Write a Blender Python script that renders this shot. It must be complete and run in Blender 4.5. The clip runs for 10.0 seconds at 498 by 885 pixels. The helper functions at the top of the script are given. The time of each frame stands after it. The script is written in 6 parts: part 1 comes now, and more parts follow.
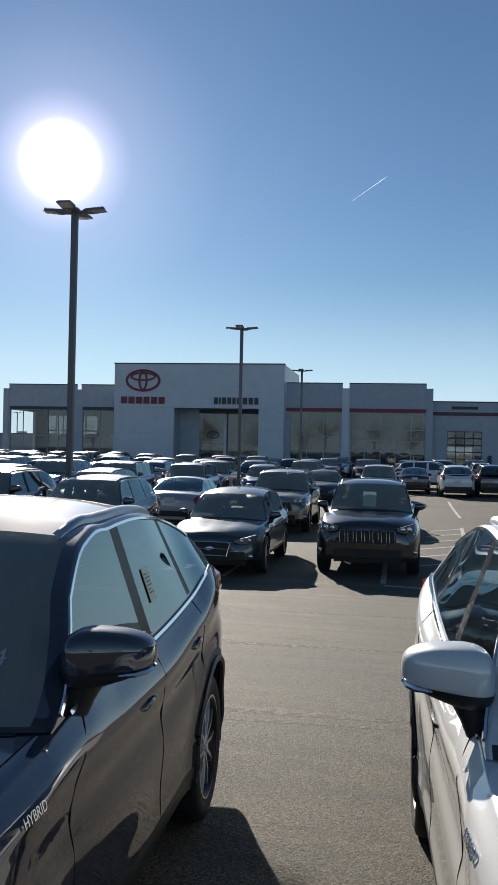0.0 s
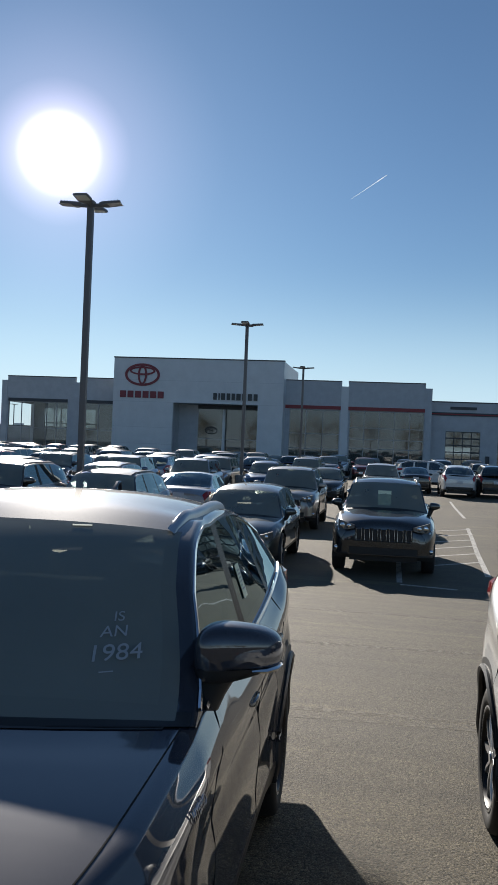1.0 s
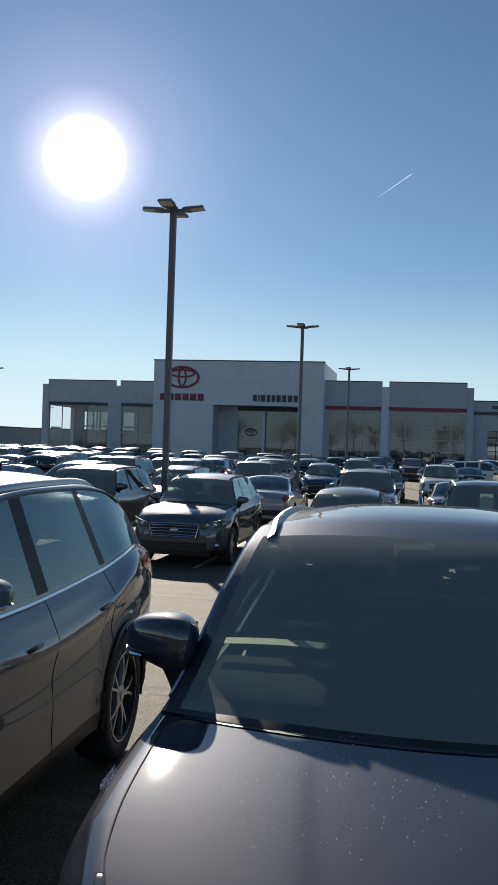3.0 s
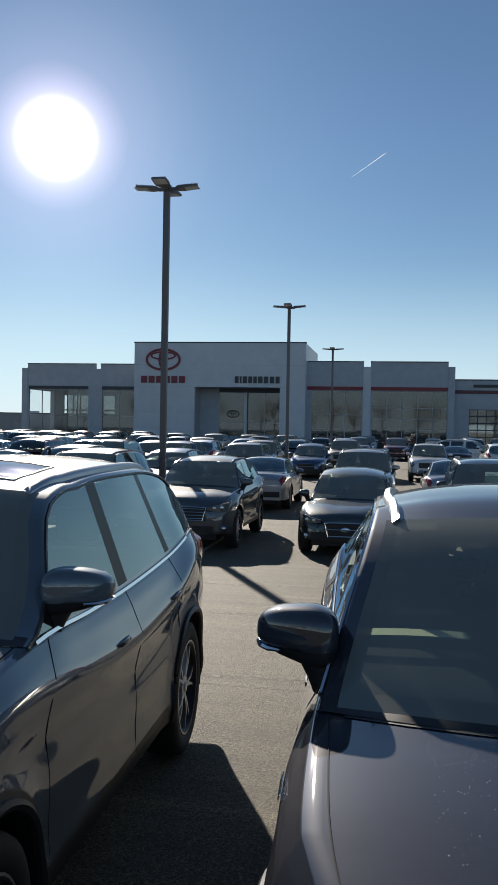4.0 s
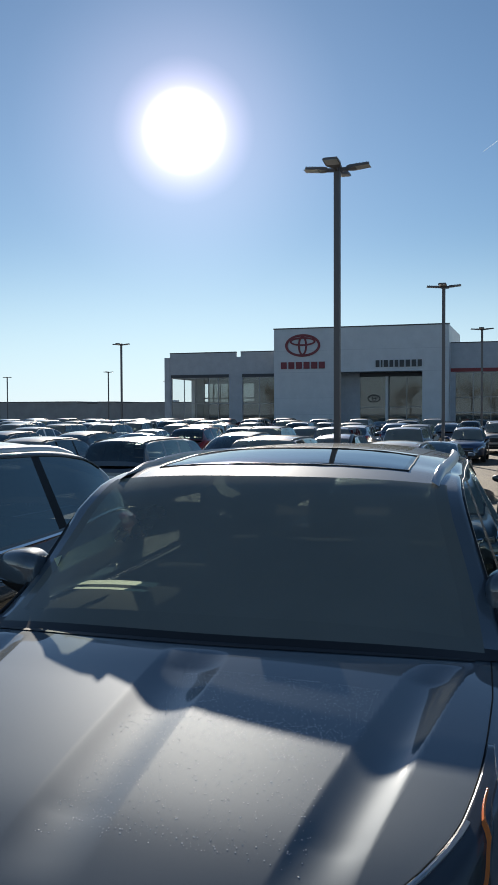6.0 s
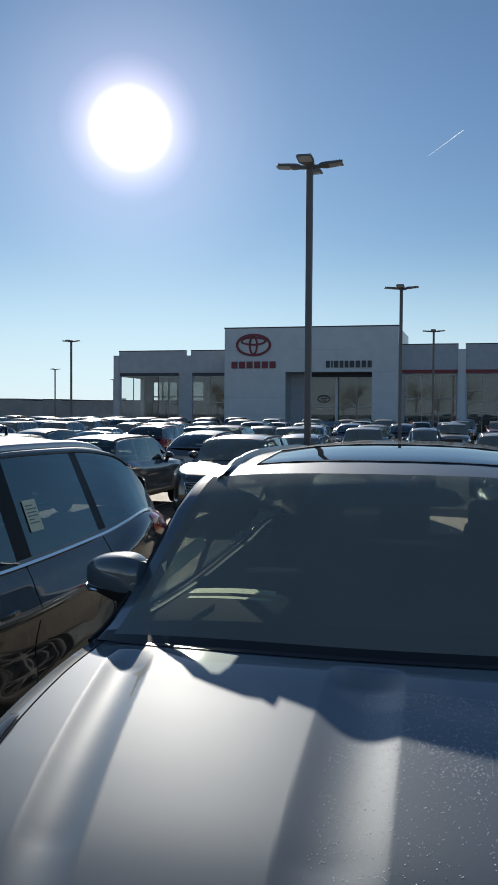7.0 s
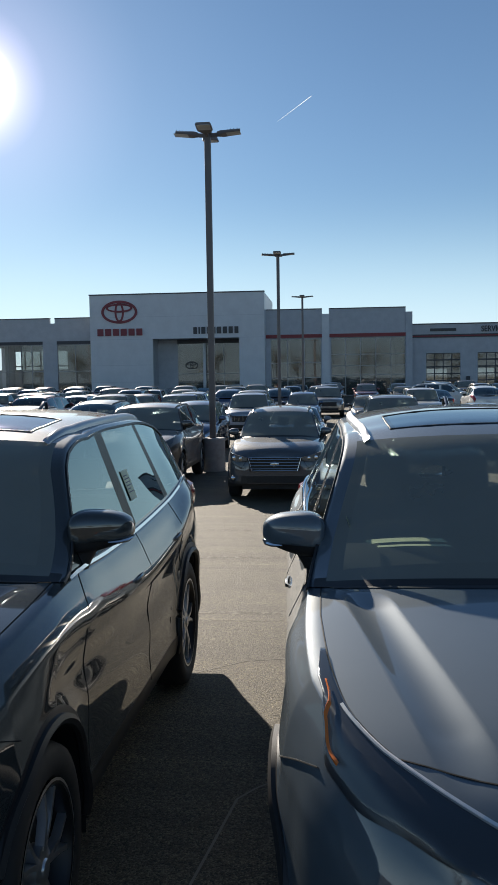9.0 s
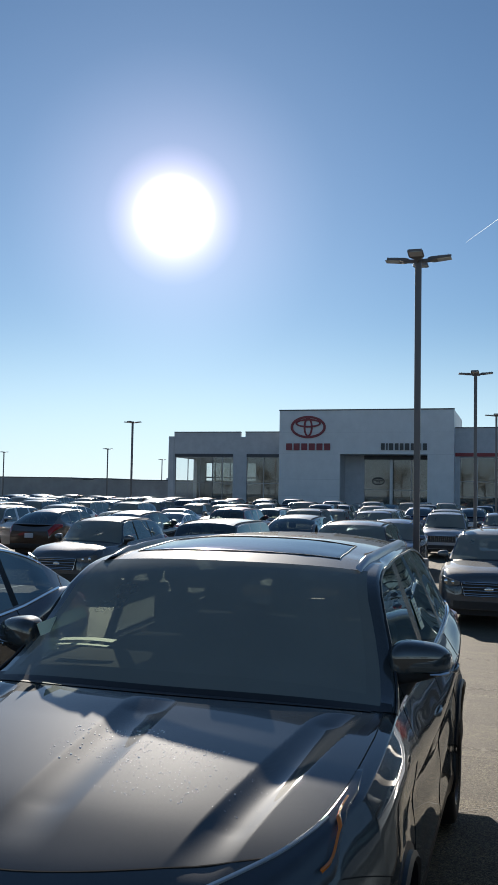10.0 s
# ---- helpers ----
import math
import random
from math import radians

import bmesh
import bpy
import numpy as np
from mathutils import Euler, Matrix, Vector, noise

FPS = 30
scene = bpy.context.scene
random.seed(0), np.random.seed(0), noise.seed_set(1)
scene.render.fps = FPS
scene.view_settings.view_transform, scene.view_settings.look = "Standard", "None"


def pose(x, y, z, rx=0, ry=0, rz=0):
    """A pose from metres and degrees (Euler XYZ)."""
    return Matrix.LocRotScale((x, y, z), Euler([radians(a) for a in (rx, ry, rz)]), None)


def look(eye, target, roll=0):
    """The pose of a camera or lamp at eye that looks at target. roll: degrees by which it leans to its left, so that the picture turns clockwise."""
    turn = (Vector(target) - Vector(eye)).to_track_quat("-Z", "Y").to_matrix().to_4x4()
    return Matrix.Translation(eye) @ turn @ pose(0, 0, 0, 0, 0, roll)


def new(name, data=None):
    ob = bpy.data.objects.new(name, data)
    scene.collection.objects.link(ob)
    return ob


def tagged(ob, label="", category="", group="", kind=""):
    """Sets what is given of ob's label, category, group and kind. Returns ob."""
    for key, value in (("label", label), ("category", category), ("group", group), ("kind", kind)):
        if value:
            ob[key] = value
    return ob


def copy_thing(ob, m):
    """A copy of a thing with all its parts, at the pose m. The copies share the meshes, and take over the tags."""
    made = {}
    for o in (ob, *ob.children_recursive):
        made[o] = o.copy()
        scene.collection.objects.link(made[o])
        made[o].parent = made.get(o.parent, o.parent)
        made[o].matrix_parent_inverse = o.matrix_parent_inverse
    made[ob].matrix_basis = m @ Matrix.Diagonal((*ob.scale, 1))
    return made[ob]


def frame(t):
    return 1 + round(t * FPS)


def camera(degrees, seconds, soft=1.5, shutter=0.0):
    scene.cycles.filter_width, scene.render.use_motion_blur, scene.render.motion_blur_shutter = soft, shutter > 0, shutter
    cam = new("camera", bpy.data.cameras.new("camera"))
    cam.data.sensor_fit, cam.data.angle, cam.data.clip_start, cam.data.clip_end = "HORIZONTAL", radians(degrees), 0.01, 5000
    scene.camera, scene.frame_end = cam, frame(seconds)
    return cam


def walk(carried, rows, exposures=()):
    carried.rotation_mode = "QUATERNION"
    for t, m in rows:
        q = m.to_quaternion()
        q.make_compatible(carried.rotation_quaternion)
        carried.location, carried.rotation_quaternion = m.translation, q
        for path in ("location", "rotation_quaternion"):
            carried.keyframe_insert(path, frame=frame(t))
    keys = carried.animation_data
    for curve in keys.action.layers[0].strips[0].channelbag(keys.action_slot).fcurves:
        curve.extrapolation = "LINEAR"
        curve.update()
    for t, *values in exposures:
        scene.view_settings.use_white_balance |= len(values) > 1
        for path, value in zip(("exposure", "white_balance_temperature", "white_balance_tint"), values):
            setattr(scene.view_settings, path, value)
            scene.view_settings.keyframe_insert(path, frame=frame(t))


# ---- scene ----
cam = camera(31.1, 10.0)
PATH = [
    (0, (-0.134, 0.694, 1.936), (-0.618, 2.635, 1.949), 1.2),
    (0.5, (-0.317, 0.674, 1.917), (-0.799, 2.615, 1.927), 1.8),
    (1, (-0.557, 0.572, 1.929), (-1.028, 2.515, 1.934), 2.3),
    (1.5, (-0.919, 0.502, 1.896), (-1.390, 2.446, 1.900), 2.5),
    (2, (-1.258, 0.460, 1.926), (-1.778, 2.391, 1.932), 2.2),
    (2.5, (-1.658, 0.328, 1.907), (-2.181, 2.259, 1.916), 2.2),
    (3, (-1.975, 0.240, 1.948), (-2.504, 2.168, 1.953), 1.8),
    (3.1, (-2.028, 0.241, 1.943), (-2.554, 2.171, 1.944), 1.4),
    (4.3, (-2.705, 0.326, 1.914), (-3.135, 2.279, 1.871), 1.0),
    (4.5, (-2.818, 0.292, 1.895), (-3.120, 2.269, 1.855), 1.3),
    (5, (-3.058, 0.236, 1.926), (-3.502, 2.186, 1.873), 1.4),
    (5.5, (-3.328, 0.365, 1.904), (-3.938, 2.268, 1.840), -1.3),
    (6, (-3.659, 0.331, 1.915), (-4.416, 2.181, 1.847), -0.2),
    (6.2, (-3.820, 0.332, 1.898), (-4.576, 2.182, 1.824), 0.8),
    (7.3, (-4.512, 0.390, 1.888), (-5.093, 2.303, 1.815), -0.3),
    (7.5, (-4.632, 0.365, 1.913), (-5.169, 2.290, 1.830), -0.5),
    (8, (-4.955, 0.189, 1.913), (-5.387, 2.139, 1.809), 0.4),
    (8.5, (-5.120, -0.022, 1.908), (-5.459, 1.945, 1.783), 1.2),
    (9, (-5.356, -0.252, 1.917), (-5.692, 1.714, 1.772), -0.9),
    (9.5, (-5.675, -0.454, 1.928), (-6.044, 1.507, 1.802), 0.8),
    (10, (-5.883, -0.537, 1.995), (-6.605, 1.326, 2.104), 1.0),
]
walk(cam, [(t, look(eye, target, roll)) for t, eye, target, roll in PATH], exposures=[(0, 0.87, 6200, 10), (2.5, 0.91, 6400, 10), (4.5, 0.87, 6450, 10), (6, 0.99, 6500, 10), (7.5, 0.86, 6400, 10), (9, 1.09, 6500, 10), (10, 1.04, 6400, 10)])

from mathutils.bvhtree import BVHTree


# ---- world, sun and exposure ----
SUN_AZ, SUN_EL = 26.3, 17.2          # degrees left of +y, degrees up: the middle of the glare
LAMP_RISE = 0.392                     # sun lamp raised above the glare so hood shadows fit the camera's view
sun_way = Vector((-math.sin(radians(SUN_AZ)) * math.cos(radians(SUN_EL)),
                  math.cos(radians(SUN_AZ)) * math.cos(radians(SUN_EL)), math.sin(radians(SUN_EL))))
world = bpy.data.worlds.new("world")
scene.world = world
world.use_nodes = True
wn, wl = world.node_tree.nodes, world.node_tree.links
wn.clear()
sky = wn.new("ShaderNodeTexSky")
sky.sky_type, sky.sun_disc = "NISHITA", False
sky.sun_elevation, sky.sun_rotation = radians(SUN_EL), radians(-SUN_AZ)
sky.air_density, sky.dust_density, sky.ozone_density, sky.altitude = 1.0, 0.05, 3.6, 300
back = wn.new("ShaderNodeBackground")
back.inputs["Strength"].default_value = 0.042
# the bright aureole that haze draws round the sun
coord = wn.new("ShaderNodeTexCoord")
parts = wn.new("ShaderNodeSeparateXYZ")
wl.new(coord.outputs["Generated"], parts.inputs[0])
low = wn.new("ShaderNodeMapRange")
low.interpolation_type = "SMOOTHERSTEP"
low.inputs["From Min"].default_value, low.inputs["From Max"].default_value = -0.03, 0.22
low.inputs["To Min"].default_value, low.inputs["To Max"].default_value = 0.75, 0.0
wl.new(parts.outputs["Z"], low.inputs["Value"])
haze = wn.new("ShaderNodeMix")
haze.data_type = "RGBA"
haze.inputs["B"].default_value = (8.6, 11.2, 13.2, 1)     # pale blue haze low over the land
wl.new(low.outputs["Result"], haze.inputs["Factor"])
wl.new(sky.outputs["Color"], haze.inputs["A"])
wl.new(haze.outputs["Result"], back.inputs["Color"])
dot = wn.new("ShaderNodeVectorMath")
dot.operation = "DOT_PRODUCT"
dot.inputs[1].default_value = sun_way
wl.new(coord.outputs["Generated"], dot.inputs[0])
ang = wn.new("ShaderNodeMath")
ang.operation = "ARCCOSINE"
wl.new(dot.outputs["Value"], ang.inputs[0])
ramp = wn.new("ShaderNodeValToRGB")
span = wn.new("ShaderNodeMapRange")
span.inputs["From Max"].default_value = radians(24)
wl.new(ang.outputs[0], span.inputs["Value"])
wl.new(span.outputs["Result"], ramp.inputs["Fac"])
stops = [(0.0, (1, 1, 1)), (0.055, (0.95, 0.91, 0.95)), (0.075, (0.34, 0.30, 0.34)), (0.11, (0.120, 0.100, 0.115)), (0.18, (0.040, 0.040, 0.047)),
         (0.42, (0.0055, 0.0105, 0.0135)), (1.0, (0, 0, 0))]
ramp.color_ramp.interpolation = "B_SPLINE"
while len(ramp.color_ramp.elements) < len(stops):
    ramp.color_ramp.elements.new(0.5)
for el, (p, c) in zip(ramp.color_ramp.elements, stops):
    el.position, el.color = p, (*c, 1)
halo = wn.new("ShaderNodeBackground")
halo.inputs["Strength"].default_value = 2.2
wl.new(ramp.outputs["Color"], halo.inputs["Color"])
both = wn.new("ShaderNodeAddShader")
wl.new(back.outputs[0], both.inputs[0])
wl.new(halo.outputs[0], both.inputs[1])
wout = wn.new("ShaderNodeOutputWorld")
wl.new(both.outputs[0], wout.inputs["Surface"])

# the lamp stands about 5 degrees above the glare in the sky
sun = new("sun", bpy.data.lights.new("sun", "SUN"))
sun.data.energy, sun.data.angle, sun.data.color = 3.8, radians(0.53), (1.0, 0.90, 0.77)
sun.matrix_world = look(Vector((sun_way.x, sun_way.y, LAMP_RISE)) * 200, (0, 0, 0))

TURN = 4.5                            # the lot and the building stand turned by this
EX, EY = Vector((math.cos(radians(TURN)), math.sin(radians(TURN)), 0)), Vector((-math.sin(radians(TURN)), math.cos(radians(TURN)), 0))


def ground_z(y):
    """The lot falls gently behind the first row and rises to the building, bent to fit the camera's view."""
    return float(np.interp(y, [6.5, 15.5, 40, 80, 95], [0, -0.37, -0.45, -0.36, -0.2]))


# ---- materials ----
def mat(name, color=(0.5, 0.5, 0.5), rough=0.5, metal=0.0, coat=0.0, spec=0.5):
    m = bpy.data.materials.new(name)
    m.use_nodes = True
    b = m.node_tree.nodes["Principled BSDF"]
    b.inputs["Base Color"].default_value = (*color, 1)
    b.inputs["Roughness"].default_value = rough
    b.inputs["Metallic"].default_value = metal
    b.inputs["Coat Weight"].default_value = coat
    b.inputs["Coat Roughness"].default_value = 0.03
    b.inputs["Specular IOR Level"].default_value = spec
    return m


def nodes_of(m):
    t = m.node_tree
    return t.nodes, t.links, t.nodes["Principled BSDF"]


def noise_tex(n, l, scale, detail=4, rough=0.55, coord="Object", stretch=None):
    tc = n.new("ShaderNodeTexCoord")
    tx = n.new("ShaderNodeTexNoise")
    tx.inputs["Scale"].default_value, tx.inputs["Detail"].default_value, tx.inputs["Roughness"].default_value = scale, detail, rough
    if stretch:
        mp = n.new("ShaderNodeMapping")
        mp.inputs["Scale"].default_value = stretch
        l.new(tc.outputs[coord], mp.inputs["Vector"])
        l.new(mp.outputs["Vector"], tx.inputs["Vector"])
    else:
        l.new(tc.outputs[coord], tx.inputs["Vector"])
    return tx.outputs["Fac"]


def rampnode(n, l, fac, stops):
    r = n.new("ShaderNodeValToRGB")
    while len(r.color_ramp.elements) < len(stops):
        r.color_ramp.elements.new(0.5)
    for el, (p, c) in zip(r.color_ramp.elements, stops):
        el.position, el.color = p, (*c, 1) if len(c) == 3 else c
    l.new(fac, r.inputs["Fac"])
    return r.outputs["Color"]


def mixcol(n, l, a, b, fac, kind="MIX"):
    x = n.new("ShaderNodeMix")
    x.data_type, x.blend_type = "RGBA", kind
    for idx, v in ((6, a), (7, b), (0, fac)):
        if isinstance(v, (tuple, float, int)):
            x.inputs[idx].default_value = (*v, 1) if isinstance(v, tuple) else v
        else:
            l.new(v, x.inputs[idx])
    return x.outputs[2]


def bumped(n, l, b, height, strength=0.3, dist=0.01):
    bp = n.new("ShaderNodeBump")
    bp.inputs["Strength"].default_value, bp.inputs["Distance"].default_value = strength, dist
    l.new(height, bp.inputs["Height"])
    l.new(bp.outputs["Normal"], b.inputs["Normal"])


def paint(name, color, flake=0.30, rough=0.60, spec=0.2):
    """Clear-coated metallic car paint with fine flake and a thin film of dust."""
    m = mat(name, color, rough, flake, 1.0, spec)
    n, l, b = nodes_of(m)
    f = noise_tex(n, l, 900, 2, 0.5)
    d = noise_tex(n, l, 3.5, 6, 0.65)
    dust = rampnode(n, l, d, [(0.35, (0, 0, 0)), (0.75, (1, 1, 1))])
    base = rampnode(n, l, f, [(0.3, tuple(c * 0.75 for c in color)), (0.7, tuple(min(1, c * 1.25 + 0.004) for c in color))])
    mp = n.new("ShaderNodeMath")
    mp.operation = "MULTIPLY"
    mp.inputs[1].default_value = 0.03
    l.new(dust, mp.inputs[0])
    l.new(mixcol(n, l, base, (0.30, 0.28, 0.25), mp.outputs[0]), b.inputs["Base Color"])
    mr = n.new("ShaderNodeMapRange")
    mr.inputs["To Min"].default_value, mr.inputs["To Max"].default_value = 0.015, 0.05
    l.new(d, mr.inputs["Value"])
    l.new(mr.outputs["Result"], b.inputs["Coat Roughness"])
    b.inputs["Coat IOR"].default_value = 1.85
    return m


def glass(name, tint, rough=0.0, ior=1.5, dusty=0.0, sheen=(1, 1, 1)):
    """Thin tinted pane: what shines through, and a mirror by Fresnel."""
    m = bpy.data.materials.new(name)
    m.use_nodes = True
    n, l = m.node_tree.nodes, m.node_tree.links
    n.clear()
    tr, gl, fr, mx, out = (n.new("ShaderNode" + k) for k in ("BsdfTransparent", "BsdfGlossy", "LayerWeight", "MixShader", "OutputMaterial"))
    tr.inputs["Color"].default_value = (*tint, 1)
    gl.inputs["Roughness"].default_value = rough
    gl.inputs["Color"].default_value = (*sheen, 1)
    f0 = ((ior - 1) / (ior + 1)) ** 2
    fr.inputs["Blend"].default_value = 0.5
    pw, sc = n.new("ShaderNodeMath"), n.new("ShaderNodeMath")
    pw.operation, sc.operation = "POWER", "MULTIPLY_ADD"
    pw.inputs[1].default_value = 5
    sc.inputs[1].default_value, sc.inputs[2].default_value = 1 - f0, f0
    l.new(fr.outputs["Facing"], pw.inputs[0])
    l.new(pw.outputs[0], sc.inputs[0])
    l.new(sc.outputs[0], mx.inputs[0])
    l.new(tr.outputs[0], mx.inputs[1])
    l.new(gl.outputs[0], mx.inputs[2])
    # pale film: faint dust, and on windscreens a veil of glare painted in
    if dusty:
        df, dn, rp = n.new("ShaderNodeBsdfDiffuse"), n.new("ShaderNodeMixShader"), n.new("ShaderNodeMapRange")
        df.inputs["Color"].default_value = (0.40, 0.42, 0.38, 1)
        rp.inputs["To Min"].default_value, rp.inputs["To Max"].default_value = dusty * 0.85, dusty * 1.2
        l.new(noise_tex(n, l, 2.2, 4, 0.55), rp.inputs["Value"])
        l.new(rp.outputs["Result"], dn.inputs[0])
        l.new(mx.outputs[0], dn.inputs[1])
        l.new(df.outputs[0], dn.inputs[2])
        l.new(dn.outputs[0], out.inputs["Surface"])
    else:
        l.new(mx.outputs[0], out.inputs["Surface"])
    return m


# windscreen and its border carry the painted veil of glare
M_GLASS = glass("windscreen_glass", (0.80, 0.87, 0.78), 0.02, 1.55, 0.42)
M_FRIT = glass("windscreen_border_glass", (0.02, 0.02, 0.02), 0.02, 1.55, 0.40)
M_SUNROOF = glass("sunroof_glass", (0.05, 0.055, 0.06), 0.02, 2.1)
M_FRONT = glass("clear_side_glass", (0.52, 0.58, 0.55), 0.01, 2.3, 0.012, (0.72, 0.90, 0.95))
M_SIDE = glass("tinted_side_glass", (0.16, 0.19, 0.19), 0.01, 2.3, 0.012, (0.72, 0.90, 0.95))
M_LENS = glass("lamp_lens", (0.75, 0.78, 0.80), 0.02, 1.5)
M_CHROME = mat("chrome", (0.75, 0.76, 0.78), 0.12, 1.0)
M_SATIN = mat("satin_aluminium", (0.36, 0.37, 0.39), 0.36, 1.0)
M_BLACK = mat("black_plastic", (0.018, 0.018, 0.019), 0.45)
M_GLOSSBLACK = mat("gloss_black", (0.010, 0.010, 0.011), 0.10)
M_PILLAR = mat("pillar_black", (0.012, 0.012, 0.013), 0.25)
nodes_of(M_PILLAR)[2].inputs["IOR"].default_value = 1.15
M_GAP = mat("panel_gap", (0.008, 0.008, 0.008), 0.9)
M_RUBBER = mat("tyre_rubber", (0.020, 0.020, 0.020), 0.75)
M_RIM = mat("machined_alloy", (0.55, 0.56, 0.58), 0.30, 0.9)
M_RIMDARK = mat("dark_alloy_pocket", (0.03, 0.03, 0.032), 0.4, 0.6)
M_TAIL = mat("tail_lamp_red", (0.35, 0.012, 0.012), 0.12, 0.0, 0.8)
M_ORANGE = mat("amber_reflector", (0.75, 0.18, 0.02), 0.2, 0.0, 0.6)
M_TRIM = mat("dark_interior", (0.014, 0.014, 0.015), 0.85, spec=0.05)
M_SEAT = mat("seat_fabric", (0.022, 0.022, 0.024), 0.9, spec=0.05)
M_PLATE = mat("plate_white", (0.62, 0.63, 0.65), 0.45)
M_PAPER = mat("paper", (0.86, 0.90, 0.66), 0.7)
M_INK = mat("print_ink", (0.30, 0.30, 0.31), 0.7)

PAINTS = {
    "grey": paint("magnetic_grey_paint", (0.028, 0.029, 0.040), 0.16, 0.55, 0.02),
    "dark": paint("dark_graphite_paint", (0.031, 0.036, 0.037), 0.18, 0.55, 0.03),
    "blueg": paint("silver_grey_paint", (0.094, 0.120, 0.142), 0.22, 0.55, 0.05),
    "slate": paint("slate_paint", (0.060, 0.070, 0.082)),
    "black": paint("black_paint", (0.020, 0.021, 0.023), 0.5, 0.3),
    "pearl": paint("pearl_white_paint", (0.70, 0.70, 0.68), 0.12, 0.4),
    "silver": paint("silver_paint", (0.50, 0.52, 0.54), 0.5, 0.36),
    "steel": paint("steel_silver_paint", (0.36, 0.39, 0.43), 0.5, 0.36),
    "white": paint("white_paint", (0.74, 0.74, 0.72), 0.0, 0.3),
    "tan": paint("champagne_paint", (0.34, 0.30, 0.25), 0.8, 0.36),
    "brown": paint("bronze_brown_paint", (0.105, 0.078, 0.058), 0.8, 0.36),
    "green": paint("dark_green_paint", (0.045, 0.055, 0.050), 0.7, 0.36),
    "blue": paint("deep_blue_paint", (0.035, 0.07, 0.15), 0.7, 0.36),
    "red": paint("dark_red_paint", (0.16, 0.015, 0.018), 0.7, 0.36),
}

# asphalt: grey-brown binder, pale stones, worn wheel lanes and sealed cracks
M_ASPHALT = mat("asphalt", (0.06, 0.055, 0.05), 0.8)
n, l, b = nodes_of(M_ASPHALT)
grain = noise_tex(n, l, 120, 4, 0.75)
stones = n.new("ShaderNodeTexVoronoi")
stones.inputs["Scale"].default_value = 120
l.new(n.new("ShaderNodeTexCoord").outputs["Object"], stones.inputs["Vector"])
pits = noise_tex(n, l, 46, 3, 0.6)
patch = noise_tex(n, l, 0.35, 5, 0.6)
scuff = noise_tex(n, l, 1.0, 6, 0.68, stretch=(0.10, 3.4, 1))
arcs = noise_tex(n, l, 0.8, 6, 0.7, stretch=(0.35, 1.6, 1))
c0 = rampnode(n, l, stones.outputs["Color"], [(0.15, (0.054, 0.047, 0.031)), (0.5, (0.099, 0.086, 0.057)), (0.85, (0.212, 0.185, 0.126))])
c1 = rampnode(n, l, grain, [(0.34, (0.45, 0.44, 0.43)), (0.52, (1.0, 1.0, 1.0)), (0.66, (1.55, 1.52, 1.45))])
c2 = rampnode(n, l, patch, [(0.3, (0.78, 0.78, 0.79)), (0.7, (1.12, 1.10, 1.06))])
c3 = rampnode(n, l, scuff, [(0.36, (0.80, 0.80, 0.81)), (0.60, (1.10, 1.09, 1.07)), (0.70, (1.55, 1.53, 1.48))])
c4 = rampnode(n, l, arcs, [(0.55, (1.0, 1.0, 1.0)), (0.72, (1.40, 1.38, 1.34))])
c5 = rampnode(n, l, pits, [(0.37, (0.28, 0.28, 0.28)), (0.45, (1.0, 1.0, 1.0))])
col = c0
for layer in (c1, c2, c3, c4, c5):
    col = mixcol(n, l, col, layer, 1.0, "MULTIPLY")
l.new(col, b.inputs["Base Color"])
h1, h2 = n.new("ShaderNodeMath"), n.new("ShaderNodeMath")
h1.operation, h2.operation = "MULTIPLY_ADD", "MULTIPLY_ADD"
h1.inputs[1].default_value, h2.inputs[1].default_value = -0.7, 1.6
l.new(stones.outputs["Distance"], h1.inputs[0])
l.new(grain, h1.inputs[2])
l.new(pits, h2.inputs[0])
l.new(h1.outputs[0], h2.inputs[2])
bumped(n, l, b, h2.outputs[0], 0.75, 0.006)
M_LINE = mat("worn_line_paint", (0.5, 0.5, 0.48), 0.7)
n, l, b = nodes_of(M_LINE)
w = noise_tex(n, l, 14, 6, 0.7)
l.new(rampnode(n, l, w, [(0.38, (0.14, 0.13, 0.12)), (0.52, (0.55, 0.54, 0.50))]), b.inputs["Base Color"])
M_SEAL = mat("crack_seal", (0.17, 0.152, 0.120), 0.85)
n, l, b = nodes_of(M_SEAL)
fade = n.new("ShaderNodeMapRange")
fade.inputs["From Min"].default_value, fade.inputs["From Max"].default_value = 0.38, 0.58
l.new(noise_tex(n, l, 16, 6, 0.7), fade.inputs["Value"])
l.new(fade.outputs["Result"], b.inputs["Alpha"])
M_CRACK = mat("dusty_crack", (0.22, 0.205, 0.18), 0.9)

M_PANEL = mat("white_metal_panel", (0.78, 0.80, 0.82), 0.42)
n, l, b = nodes_of(M_PANEL)
p1 = noise_tex(n, l, 0.8, 4, 0.6)
l.new(rampnode(n, l, p1, [(0.3, (0.60, 0.62, 0.64)), (0.7, (0.68, 0.70, 0.72))]), b.inputs["Base Color"])
M_PANEL2 = mat("grey_stucco", (0.42, 0.44, 0.47), 0.8)
n, l, b = nodes_of(M_PANEL2)
p1 = noise_tex(n, l, 1.4, 6, 0.65)
l.new(rampnode(n, l, p1, [(0.3, (0.43, 0.45, 0.48)), (0.7, (0.52, 0.54, 0.57))]), b.inputs["Base Color"])
bumped(n, l, b, noise_tex(n, l, 60, 3), 0.3, 0.01)
M_COPING = mat("dark_coping", (0.06, 0.065, 0.075), 0.5, 0.3)
M_REDBAND = mat("red_fascia_band", (0.24, 0.022, 0.028), 0.45)
